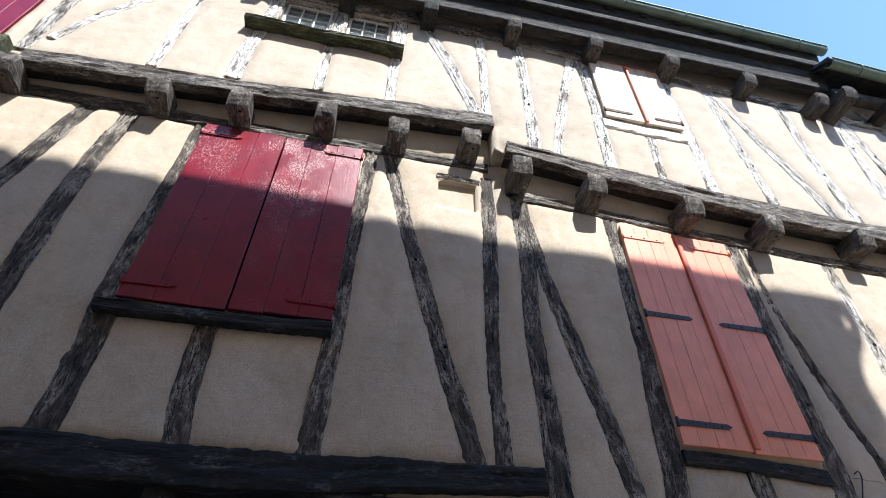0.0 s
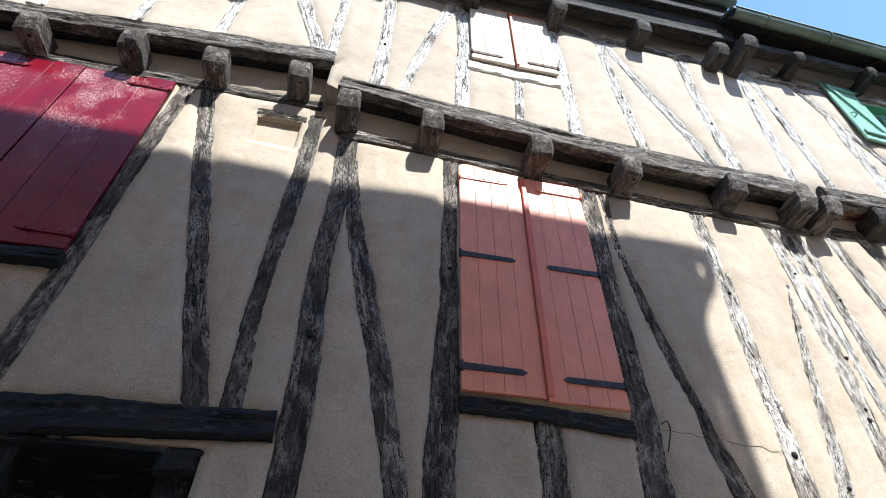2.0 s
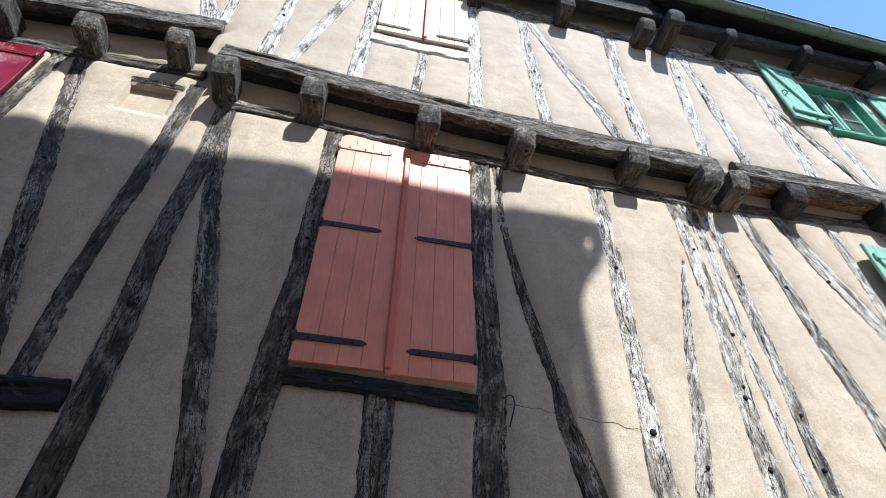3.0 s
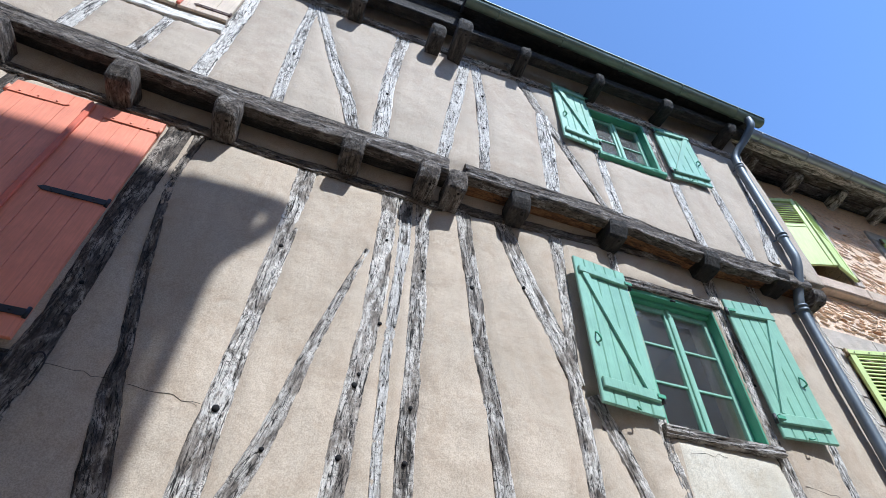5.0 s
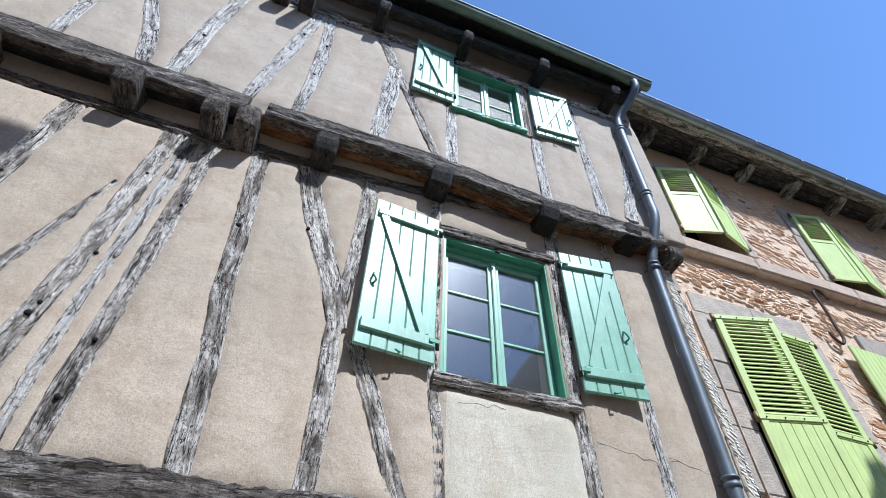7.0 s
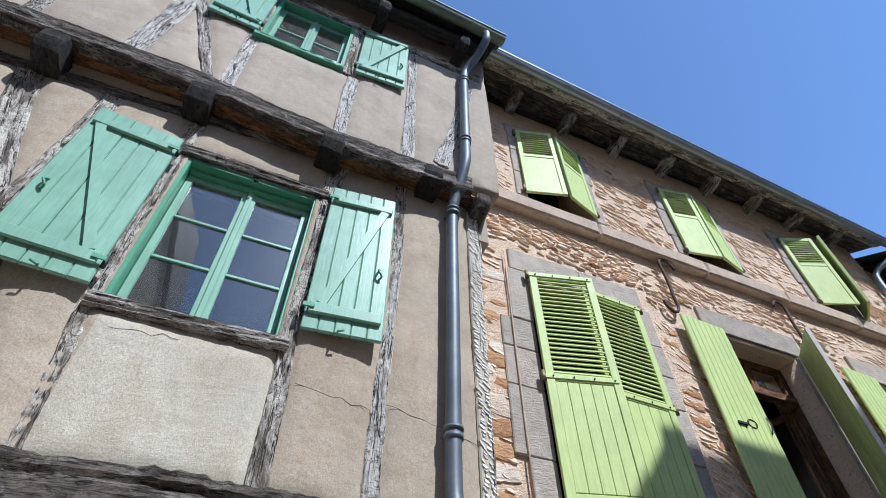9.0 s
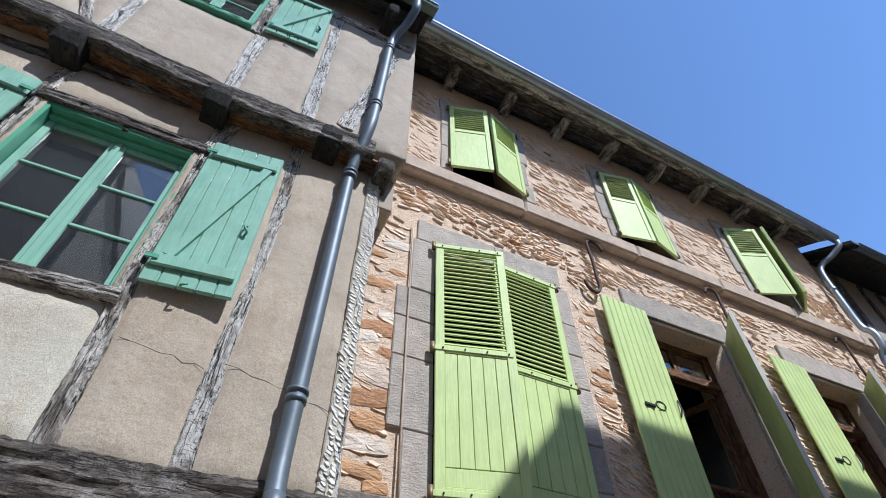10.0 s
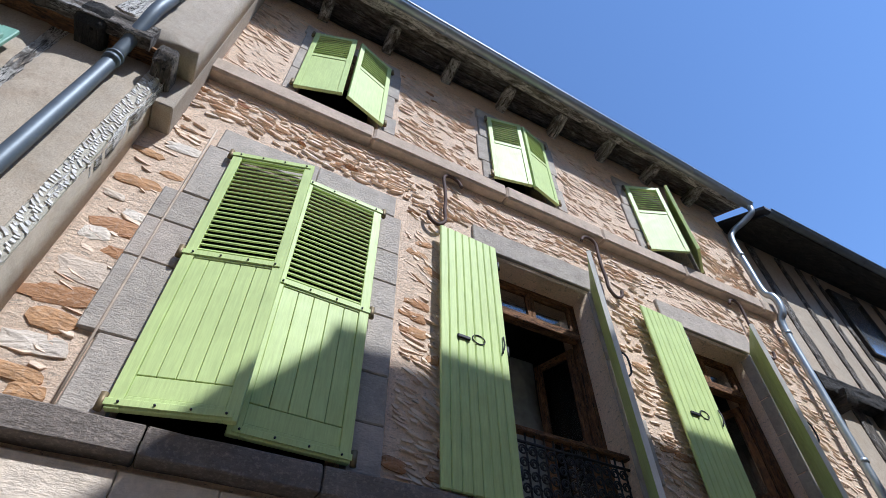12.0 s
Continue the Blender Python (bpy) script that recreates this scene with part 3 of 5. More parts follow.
low("wall_plate", [(0.55, 4.84, .09), (1.95, 4.75, .08), (3.45, 4.65, .08), (4.45, 4.63, .08)], WOOD_BEAM, face=-0.03, flat=True)
low("wall_plate", [(4.5, 4.67, .08), (5.46, 4.72, .08), (6.49, 4.80, .08), (8.1, 4.86, .09)], WOOD_BEAM, face=-0.03, flat=True)
low("window_head", [(5.98, 4.36, .085), (6.5, 4.365, .08), (6.96, 4.375, .08)], WOOD_BEAM, face=-0.03, flat=True)
low("window_board", [(6.0, 3.055, .065), (6.5, 3.05, .065), (6.95, 3.065, .065)], WOOD_GREY, face=-0.05, flat=True)
low("niche_head", [(-0.09, 4.915, .035), (0.1, 4.92, .04), (0.27, 4.915, .035)], WOOD_LIME, face=-0.03, flat=True)

wall_lower = wall_sheet("wall_lower", -3.6, 8.13, 0.0, 5.68, 0.0, [PLASTER, RENDER_WHITE], LOW,
                        [(-3.2, 0.285, -1, 2.42), (-0.06, 0.235, 4.57, 4.90), (6.05, 6.90, 3.09, 4.32), (-1.9, -0.74, 3.34, 5.0)],
                        "beige plastered timber-framed wall of the lower storey", pale=(6.07, 6.94, 2.2, 3.06))
for o in low_parts:
    o.parent = wall_lower
box("niche_panel", -0.10, 0.28, 0.035, 0.08, 4.52, 4.95, PLASTER, wall_lower, "", 0.0)
# black plugs set into the timbers, painting the shade of peg holes
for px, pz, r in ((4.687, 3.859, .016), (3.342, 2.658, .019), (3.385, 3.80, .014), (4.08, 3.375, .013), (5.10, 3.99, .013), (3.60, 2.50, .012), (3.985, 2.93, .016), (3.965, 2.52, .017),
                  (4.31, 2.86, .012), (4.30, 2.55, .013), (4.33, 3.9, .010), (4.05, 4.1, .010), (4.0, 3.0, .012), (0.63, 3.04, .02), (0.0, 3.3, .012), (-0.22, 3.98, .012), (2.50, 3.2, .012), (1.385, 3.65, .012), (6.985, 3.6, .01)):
    tube("hole_plug", [(px, -0.017, pz), (px, 0.03, pz)], r, HOLE_SHADE, wall_lower, "", 1, 9)
# cracks are dark tubes on the plaster, their inner shade put into colour
for x0, z0, x1, z1 in ((2.56, 2.715, 2.84, 2.70), (2.93, 2.69, 3.27, 2.66), (7.03, 2.86, 7.42, 2.80), (7.50, 2.84, 8.03, 2.74), (6.15, 2.93, 6.45, 2.95)):
    line = [(x0 + (x1 - x0) * k / 8, 0.0, z0 + (z1 - z0) * k / 8 + 0.022 * noise.noise((k * 0.9, x0, 0))) for k in range(9)]
    line = [(x, -0.0222 + 0.012 * noise.noise((x * 1.1, 3, z * 1.1)) + 0.006 * noise.noise((x * 4, 8, z * 4)), z) for x, y, z in line]
    tube("crack", line, 0.0013, INNER_SHADE, wall_lower, "", 2, 5)
tube("wire_hook", [(2.56, -0.02, 2.60), (2.58, -0.06, 2.70), (2.56, -0.08, 2.74), (2.52, -0.08, 2.72)], 0.004, IRON, wall_lower, "bent iron wire hook", 3, 6)
# shop recess below the lintel, its shade put into black boards
shop = tagged(box("wall_shop", -3.3, 0.3, 0.5, 0.56, 0.0, 2.6, WOOD_BLACK, None, "", 0), "recessed shop front below the beam, black for its shade", "wall", kind="structure")
# black ceiling board added so the top of the recess stays dark
box("shop_ceiling", -3.3, 0.29, -0.02, 0.5, 2.365, 2.385, WOOD_BLACK, shop, "", 0.0)
for px in (-2.3, -1.35, -0.52):
    box("shop_post", px - 0.07, px + 0.07, 0.0, 0.14, 0.0, 2.40, WOOD_BLACK, shop, "", 0.01, 0.006, 3)
box("shop_post", 0.12, 0.26, 0.03, 0.16, 0.0, 2.41, WOOD_BLACK, shop, "", 0.01, 0.006, 3)
box("post_head", 0.10, 0.285, -0.03, 0.2, 2.27, 2.40, WOOD_BLACK, shop, "", 0.03, 0.012, 3)

# ---- timber frame, upper storey ----
upp("brace", [(-3.30, 5.62, .08), (-3.15, 6.07, .08), (-2.91, 6.54, .08), (-2.6, 7.2, .08)])
upp("corner_post", [(-3.42, 5.4, .10), (-3.44, 6.2, .10), (-3.42, 7.3, .10)], WOOD_GREY)
upp("stud", [(-2.50, 5.50, .09), (-2.505, 6.2, .08), (-2.51, 7.2, .07)])
upp("jamb_post", [(-1.87, 5.54, .13), (-1.88, 6.1, .12), (-1.84, 6.4, .11), (-1.82, 7.4, .13)])
upp("stud", [(-1.20, 6.34, .075), (-1.18, 5.6, .08)])
upp("stud", [(-0.56, 6.36, .08), (-0.56, 5.62, .08)])
upp("jamb_post", [(-0.55, 7.4, .13), (-0.56, 6.4, .09)])
upp("mullion_post", [(-1.175, 7.4, .09), (-1.18, 6.42, .09)], WOOD_GREY)
upp("brace", [(-0.42, 7.45, .12), (-0.37, 7.3, .12), (-0.08, 6.61, .12), (0.08, 6.12, .11), (0.24, 5.68, .12)])
upp("stud", [(0.30, 7.4, .11), (0.32, 6.36, .085), (0.33, 5.68, .075)])
upp("stud", [(0.72, 7.4, .12), (0.75, 6.11, .10), (0.74, 5.3, .11)])
upp("brace", [(1.42, 7.3, .14), (1.30, 6.85, .11), (1.20, 6.51, .09), (1.07, 5.93, .085), (0.94, 5.28, .075)])
upp("jamb_post", [(1.46, 7.35, .11), (1.465, 6.2, .11), (1.44, 5.22, .115)])
upp("stud", [(1.97, 5.82, .09), (1.93, 5.18, .07)])
upp("jamb_post", [(2.43, 7.3, .12), (2.43, 6.11, .11), (2.42, 5.12, .11)])
upp("stud", [(2.94, 7.2, .09), (2.97, 6.01, .10), (3.01, 5.08, .09)])
upp("brace", [(2.98, 7.1, .09), (3.06, 6.83, .095), (3.28, 6.13, .095), (3.50, 5.54, .11), (3.64, 5.05, .09)])
upp("stud", [(3.90, 7.1, .13), (3.86, 6.3, .12), (3.84, 5.93, .12), (3.84, 5.04, .13)])
upp("stud", [(4.61, 7.1, .11), (4.48, 5.87, .11), (4.38, 5.02, .10)])
upp("stud", [(4.70, 7.1, .10), (4.77, 5.99, .10), (4.765, 5.0, .085)])
upp("stud", [(5.45, 6.35, .13), (5.44, 6.0, .14), (5.40, 5.0, .13)])
upp("brace", [(5.15, 7.3, .13), (5.40, 6.49, .10), (5.57, 6.02, .09), (5.69, 5.68, .085), (5.93, 5.0, .07)], WOOD_GREY)
upp("stud", [(6.03, 5.93, .09), (6.045, 5.0, .10)])
upp("stud", [(6.91, 5.85, .10), (6.90, 4.88, .08)])
upp("jamb_post", [(6.02, 7.2, .08), (6.03, 5.9, .08)], WOOD_GREY)
upp("jamb_post", [(6.82, 7.1, .08), (6.83, 5.9, .08)], WOOD_GREY)
upp("stud", [(7.43, 7.0, .085), (7.44, 6.0, .085), (7.46, 4.9, .11)])
upp("brace", [(8.06, 6.6, .08), (8.0, 6.27, .09), (7.87, 5.6, .11), (7.75, 5.0, .13)])
upp("sole_beam", [(-3.35, 5.29, .14), (-1.88, 5.385, .15), (0.37, 5.585, .15)], WOOD_BEAM, face=-0.215, flat=True, depth=0.08, crack=1.2)
upp("sole_beam", [(0.47, 5.225, .135), (1.74, 5.07, .16), (3.0, 4.97, .17), (4.43, 4.915, .18)], WOOD_BEAM, face=-0.225, flat=True, depth=0.08, crack=1.2)
upp("sole_beam", [(4.57, 4.93, .15), (5.88, 4.91, .155), (6.88, 4.80, .15), (8.0, 4.82, .17)], WOOD_BEAM, face=-0.225, flat=True, depth=0.08, crack=1.2, rag=1.4)
# light-toned plates stand in for the lit plaster strips below the eaves
upp("wall_plate", [(-3.4, 7.24, .10), (0.5, 7.22, .10), (2.5, 7.12, .10), (4.6, 7.0, .10)], WOOD_GREY, face=-0.21, flat=True)
upp("wall_plate", [(4.6, 6.99, .09), (6.4, 6.96, .09), (8.2, 6.93, .09)], WOOD_GREY, face=-0.21, flat=True)
upp("window_board", [(1.50, 5.93, .14), (1.95, 5.915, .14), (2.37, 5.92, .14)], WHITE_WOOD, face=-0.20, flat=True, rag=0.3)
upp("window_board", [(6.02, 5.91, .06), (6.80, 5.91, .06)], GREEN_DEEP, face=-0.23, flat=True, rag=0.2)



def beam_z(x):
    """The height of the jetty beams' axis along the front."""
    if x < 0.4:
        return float(np.interp(x, (-3.35, -1.88, 0.37), (5.29, 5.385, 5.585)))
    return float(np.interp(x, (0.47, 1.74, 3.0, 4.43, 4.57, 5.88, 6.88, 8.0), (5.225, 5.07, 4.97, 4.915, 4.93, 4.91, 4.80, 4.82)))


wall_upper = wall_sheet("wall_upper", -3.6, 8.26, 4.86, 7.62, -0.17, [PLASTER_UP], UP,
                        [(-1.76, -1.23, 6.45, 7.15), (-1.12, -0.62, 6.45, 7.15), (6.07, 6.78, 5.95, 6.86),
                         (0.37, 0.47, 4.8, 5.2)] + [(x, x + 0.121, 4.8, beam_z(x)) for x in np.arange(-3.6, 8.2, 0.12) if not 0.3 < x < 0.46],
                        "cream plastered timber-framed wall of the jettied upper storey", thick=0.24)
for o in up_parts:
    o.parent = wall_upper
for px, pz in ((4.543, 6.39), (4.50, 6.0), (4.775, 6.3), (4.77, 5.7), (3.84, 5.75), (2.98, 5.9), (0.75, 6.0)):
    tube("hole_plug", [(px, -0.190, pz), (px, -0.15, pz)], 0.013, HOLE_SHADE, wall_upper, "", 1, 9)
# the return of the jetty beside the stone house
box("return_wall", 8.13, 8.262, 0.05, 0.6, 4.50, 7.62, PLASTER_UP, wall_upper, "", 0.01, 0.004, 4)
box("return_wall", 7.98, 8.11, 0.02, 0.5, 0.0, 4.9, PLASTER, wall_upper, "", 0.0)
# joist ends
for x, z in ((-3.35, 5.0), (-2.32, 5.06), (-1.70, 5.08), (-1.06, 5.12), (-0.44, 5.12), (0.15, 5.15)):
    joist_end(x, z, WOOD_BEAM, wall_upper, -0.27, 0.165, 0.18)
for x, z in ((0.56, 4.84), (1.19, 4.76), (2.05, 4.71), (2.76, 4.66), (3.66, 4.66), (4.26, 4.62), (4.50, 4.60)):
    joist_end(x, z, WOOD_BEAM, wall_upper, -0.29, 0.165 if x < 4 else 0.15, 0.195)
for x, z in ((5.06, 4.64), (5.95, 4.68), (6.88, 4.64), (7.66, 4.66), (8.12, 4.64)):
    joist_end(x, z, WOOD_SHADED if x < 8 else WOOD_BEAM, wall_upper, -0.24 if x < 8 else -0.20, 0.165 if x < 8 else 0.13, 0.19 if x < 8 else 0.15)
# jetty soffits, boards behind the joists; shade is put into the near-black ones
for k, (a, b, m) in enumerate(((-3.5, 0.37, WOOD_SHADED), (0.47, 1.74, WOOD_SHADED), (1.74, 3.0, WOOD_SHADED), (3.0, 4.46, WOOD_SHADED), (4.46, 5.88, WOOD_BROWN), (5.88, 6.88, WOOD_BROWN), (6.88, 8.1, WOOD_BROWN))):
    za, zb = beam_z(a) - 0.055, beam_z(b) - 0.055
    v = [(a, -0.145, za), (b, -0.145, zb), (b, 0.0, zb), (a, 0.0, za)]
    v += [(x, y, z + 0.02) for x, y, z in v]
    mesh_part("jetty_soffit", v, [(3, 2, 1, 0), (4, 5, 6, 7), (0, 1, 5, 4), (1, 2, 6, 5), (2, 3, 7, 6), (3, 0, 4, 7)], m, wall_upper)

# ---- eaves and roof of the timbered house ----
eaves = thing("roof_timbered_house", "slate roof with dark projecting wooden eaves", "roof", kind="structure")


def slab(name, pts, t, mat, parent):
    """A flat sheet of thickness t through four points, raised along z."""
    v = [Vector(p) for p in pts]
    v += [p + Vector((0, 0, t)) for p in v]
    return mesh_part(name, v, [(3, 2, 1, 0), (4, 5, 6, 7), (0, 1, 5, 4), (1, 2, 6, 5), (2, 3, 7, 6), (3, 0, 4, 7)], mat, parent)


def gutter(name, a, b, r, mat, parent, label=""):
    """A half-round gutter from a to b with a rolled lip and end caps."""
    a, b = Vector(a), Vector(b)
    prof = [(math.cos(math.pi + k * math.pi / 10) * r, math.sin(math.pi + k * math.pi / 10) * r) for k in range(11)]
    prof = [(-r - 0.010, 0.006), (-r - 0.010, -0.008)] + prof + [(x * 0.93, y * 0.93 + 0.002) for x, y in prof[::-1]]
    verts, n = [], len(prof)
    for p in (a, b):
        verts += [p + Vector((0, u, w)) for u, w in prof]
    faces = [(k, (k + 1) % n, n + (k + 1) % n, n + k) for k in range(n)] + [tuple(range(n)), tuple(range(n, 2 * n))[::-1]]
    g = mesh_part(name, verts, faces, mat, parent, label, smooth=False)
    count = max(2, int((b - a).length / 0.75))
    for k in range(count):
        p = a.lerp(b, (k + 0.5) / count)
        arc = [p + Vector((0, math.cos(math.pi * (1 + j / 8)) * (r + 0.006), math.sin(math.pi * (1 + j / 8)) * (r + 0.006))) for j in range(9)]
        tube("gutter_bracket", arc, 0.007, mat, g, "", 1, 6)
    return g


slab("soffit", [(-3.7, -0.53, 8.12), (4.66, -0.53, 7.93), (4.66, 0.4, 8.40), (-3.7, 0.4, 8.58)], 0.03, WOOD_SHADED, eaves)
slab("soffit", [(4.46, -0.60, 7.455), (8.28, -0.55, 7.25), (8.28, 0.4, 7.73), (4.46, 0.4, 8.0)], 0.03, WOOD_SHADED, eaves)
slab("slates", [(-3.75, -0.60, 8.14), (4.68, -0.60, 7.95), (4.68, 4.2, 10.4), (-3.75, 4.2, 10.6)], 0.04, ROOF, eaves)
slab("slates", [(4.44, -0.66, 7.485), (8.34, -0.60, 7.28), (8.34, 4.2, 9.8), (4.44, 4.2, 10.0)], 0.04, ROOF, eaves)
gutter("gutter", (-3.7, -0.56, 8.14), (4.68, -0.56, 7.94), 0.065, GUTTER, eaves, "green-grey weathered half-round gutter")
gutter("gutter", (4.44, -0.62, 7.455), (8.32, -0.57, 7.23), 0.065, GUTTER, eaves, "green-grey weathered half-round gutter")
box("purlin", -3.5, 4.5, -0.42, -0.29, 7.20, 7.33, WOOD_SHADED, eaves, "", 0.012, 0.008, 5)
box("purlin", -3.5, 4.6, -0.50, -0.40, 7.62, 7.74, WOOD_SHADED, eaves, "", 0.012, 0.008, 5)
# wall top and added closing boards; eave shade is in their near-black colour
box("wall_head", -3.6, 4.6, -0.165, 0.05, 7.60, 8.18, WOOD_SHADED, eaves, "", 0.0)
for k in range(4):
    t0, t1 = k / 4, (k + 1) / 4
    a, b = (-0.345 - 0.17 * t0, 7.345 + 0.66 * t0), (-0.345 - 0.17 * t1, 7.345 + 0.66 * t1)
    slab("eave_board", [(-3.55, a[0], a[1] + 0.1 * t0), (4.62, a[0], a[1] - 0.06 * t0), (4.62, b[0] + 0.004, b[1] - 0.06 * t1), (-3.55, b[0] + 0.004, b[1] + 0.1 * t1)], 0.012, WOOD_SHADED, eaves)
box("purlin", 4.5, 8.2, -0.44, -0.32, 7.10, 7.22, WOOD_SHADED, eaves, "", 0.012, 0.006, 5)
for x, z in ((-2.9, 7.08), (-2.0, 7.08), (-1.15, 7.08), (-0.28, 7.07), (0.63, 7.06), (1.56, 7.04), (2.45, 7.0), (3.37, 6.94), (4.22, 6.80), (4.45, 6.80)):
    o = joist_end(x, z, WOOD_EAVE if x > 0 else WOOD_SHADED, eaves, -0.46 if x < 4.3 else -0.60, 0.15, 0.18, -0.1)
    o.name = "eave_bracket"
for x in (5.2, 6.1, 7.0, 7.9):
    o = joist_end(x, 6.98, WOOD_SHADED, eaves, -0.50, 0.12, 0.14, -0.1)
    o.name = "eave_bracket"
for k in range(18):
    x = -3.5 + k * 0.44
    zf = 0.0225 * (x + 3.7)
    slab("rafter", [(x, -0.52, 8.02 - zf), (x + 0.09, -0.52, 8.02 - zf), (x + 0.09, 0.2, 8.36 - zf), (x, 0.2, 8.36 - zf)], 0.1, WOOD_SHADED, eaves)
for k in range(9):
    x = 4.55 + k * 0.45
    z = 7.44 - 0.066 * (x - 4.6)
    slab("rafter", [(x, -0.60, z), (x + 0.08, -0.60, z), (x + 0.08, 0.2, z + 0.38), (x, 0.2, z + 0.38)], 0.08, WOOD_SHADED, eaves)
box("gable_wall", 8.13, 8.26, 0.4, 4.0, 4.5, 8.6, PLASTER_UP, eaves, "", 0)

# downpipe of the timbered house
pipe = thing("downpipe", "grey zinc downpipe running down the plaster beside the corner", "drainpipe")
tube("pipe", [(8.10, -0.58, 7.18), (8.10, -0.56, 7.05), (8.06, -0.42, 6.92), (7.99, -0.29, 6.78), (7.965, -0.26, 6.6), (7.95, -0.26, 6.0), (7.93, -0.27, 5.25),
              (7.92, -0.27, 5.02), (7.90, -0.20, 4.82), (7.875, -0.12, 4.62), (7.87, -0.10, 4.45), (7.86, -0.10, 3.5), (7.85, -0.10, 2.75), (7.845, -0.105, 2.45), (7.842, -0.13, 2.33), (7.84, -0.165, 2.21), (7.84, -0.18, 2.05), (7.84, -0.18, 0.15)], 0.044, ZINC, pipe, "", 5, 14)
for z, y, x in ((6.55, -0.26, 7.965), (5.35, -0.268, 7.932), (4.53, -0.11, 7.872), (2.73, -0.10, 7.85), (1.2, -0.18, 7.84)):
    tube("collar", [(x, y, z - 0.040), (x, y, z - 0.012)], 0.052, ZINC, pipe, "", 1, 14)
    tube("collar", [(x, y, z + 0.010), (x, y, z + 0.026)], 0.055, ZINC, pipe, "", 1, 14)
    tube("bracket", [(x, y, z), (x - 0.03, y + 0.08, z), (x - 0.03, y + 0.14, z)], 0.008, ZINC, pipe, "", 1, 6)


# ---- shutters ----
def strap(parent, x0, x1, z, y, mat, tip=True):
    """A forged strap hinge with bolts, from the hinge at x0 to its point at x1."""
    h = 0.020
    d = 1 if x1 > x0 else -1
    v = [(x0, y, z - h), (x1 - d * 0.03, y, z - h * 0.85), (x1, y, z), (x1 - d * 0.03, y, z + h * 0.85), (x0, y, z + h)]
    v += [(p[0], y - 0.006, p[2]) for p in v]
    f = [(0, 1, 2, 3, 4), (9, 8, 7, 6, 5)] + [(k, 5 + k, 5 + (k + 1) % 5, (k + 1) % 5) for k in range(5)]
    s = mesh_part("strap_hinge", v, f, mat, parent)
    for k in range(3):
        x = x0 + (x1 - x0) * (0.2 + 0.3 * k)
        tube("bolt", [(x, y - 0.004, z), (x, y - 0.011, z)], 0.007, mat, s, "", 1, 8)
    tube("pintle", [(x0, y - 0.004, z - 0.03), (x0, y - 0.004, z + 0.03)], 0.011, mat, s, "", 1, 8)
    return s


def board_leaf(name, label, m, w, h, n, mat, group="", ragged=0.0, gap=0.003, bevel=0.003, groove=False):
    """A boarded leaf: x from 0 to w from its hinge, y = 0 its back, its face at y = -0.027."""
    leaf = thing(name, label, "shutter", m, group)
    a, b = min(0, w), max(0, w)
    step = (b - a) / n
    for k in range(n):
        top = h - (ragged * random.random() if ragged else 0)
        bot = 0.0 + (ragged * 0.4 * random.random() if ragged else 0)
        box("plank", a + k * step + gap / 2, a + (k + 1) * step - gap / 2, -0.027 + random.uniform(-0.0015, 0.0015), 0.0, bot, top, mat, leaf, "", bevel)
    return leaf


def batten(leaf, x0, x1, z, h, mat, y=-0.028, t=0.024):
    return box("batten", x0, x1, y - t, y, z - h / 2, z + h / 2, mat, leaf, "", 0.005)


def brace_bar(leaf, x0, z0, x1, z1, w, mat, y=-0.028, t=0.020):
    d = Vector((x1 - x0, 0, z1 - z0))
    q = Vector((d.z, 0, -d.x)).normalized() * w / 2
    p = [Vector((x0, y, z0)) + q, Vector((x0, y, z0)) - q, Vector((x1, y, z1)) - q, Vector((x1, y, z1)) + q]
    v = p + [c - Vector((0, t, 0)) for c in p]
    return mesh_part("brace", v, [(0, 1, 2, 3), (7, 6, 5, 4), (0, 4, 5, 1), (1, 5, 6, 2), (2, 6, 7, 3), (3, 7, 4, 0)], mat, leaf)


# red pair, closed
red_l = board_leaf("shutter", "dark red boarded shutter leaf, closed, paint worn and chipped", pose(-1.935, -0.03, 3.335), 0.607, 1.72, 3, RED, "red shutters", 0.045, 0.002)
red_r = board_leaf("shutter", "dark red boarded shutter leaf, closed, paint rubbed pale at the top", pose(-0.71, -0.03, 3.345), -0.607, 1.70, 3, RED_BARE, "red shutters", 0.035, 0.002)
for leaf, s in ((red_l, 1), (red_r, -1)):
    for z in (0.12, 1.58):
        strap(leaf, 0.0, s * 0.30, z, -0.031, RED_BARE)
# salmon pair, closed
or_l = board_leaf("shutter", "salmon painted boarded shutter leaf with black strap hinges, closed", pose(1.445, -0.018, 2.812), 0.468, 1.835, 4, SALMON, "salmon shutters", 0, 0.0015, 0.0015)
or_r = board_leaf("shutter", "salmon painted boarded shutter leaf with black strap hinges, closed", pose(2.387, -0.018, 2.800), -0.468, 1.83, 4, SALMON, "salmon shutters", 0, 0.0015, 0.0015)
box("cover_strip", -0.475, -0.435, -0.05, -0.028, 0.02, 1.80, SALMON_RED, or_r, "darker salmon cover strip", 0.006)
for leaf, s in ((or_l, 1), (or_r, -1)):
    for z in (0.138, 0.952):
        strap(leaf, 0.0, s * 0.37, z, -0.029, IRON)
    strap(leaf, 0.0, s * 0.37, 1.72, -0.029, SALMON)
# faded pair in the upper storey, closed
w2_l = board_leaf("shutter", "faded pink boarded shutter leaf, closed, bleached nearly white", pose(1.535, -0.195, 6.02), 0.405, 1.10, 3, FADED, "faded shutters", 0, 0.002)
w2_r = board_leaf("shutter", "faded pink boarded shutter leaf, closed, bleached nearly white", pose(2.365, -0.195, 6.02), -0.405, 1.09, 3, FADED, "faded shutters", 0, 0.002)
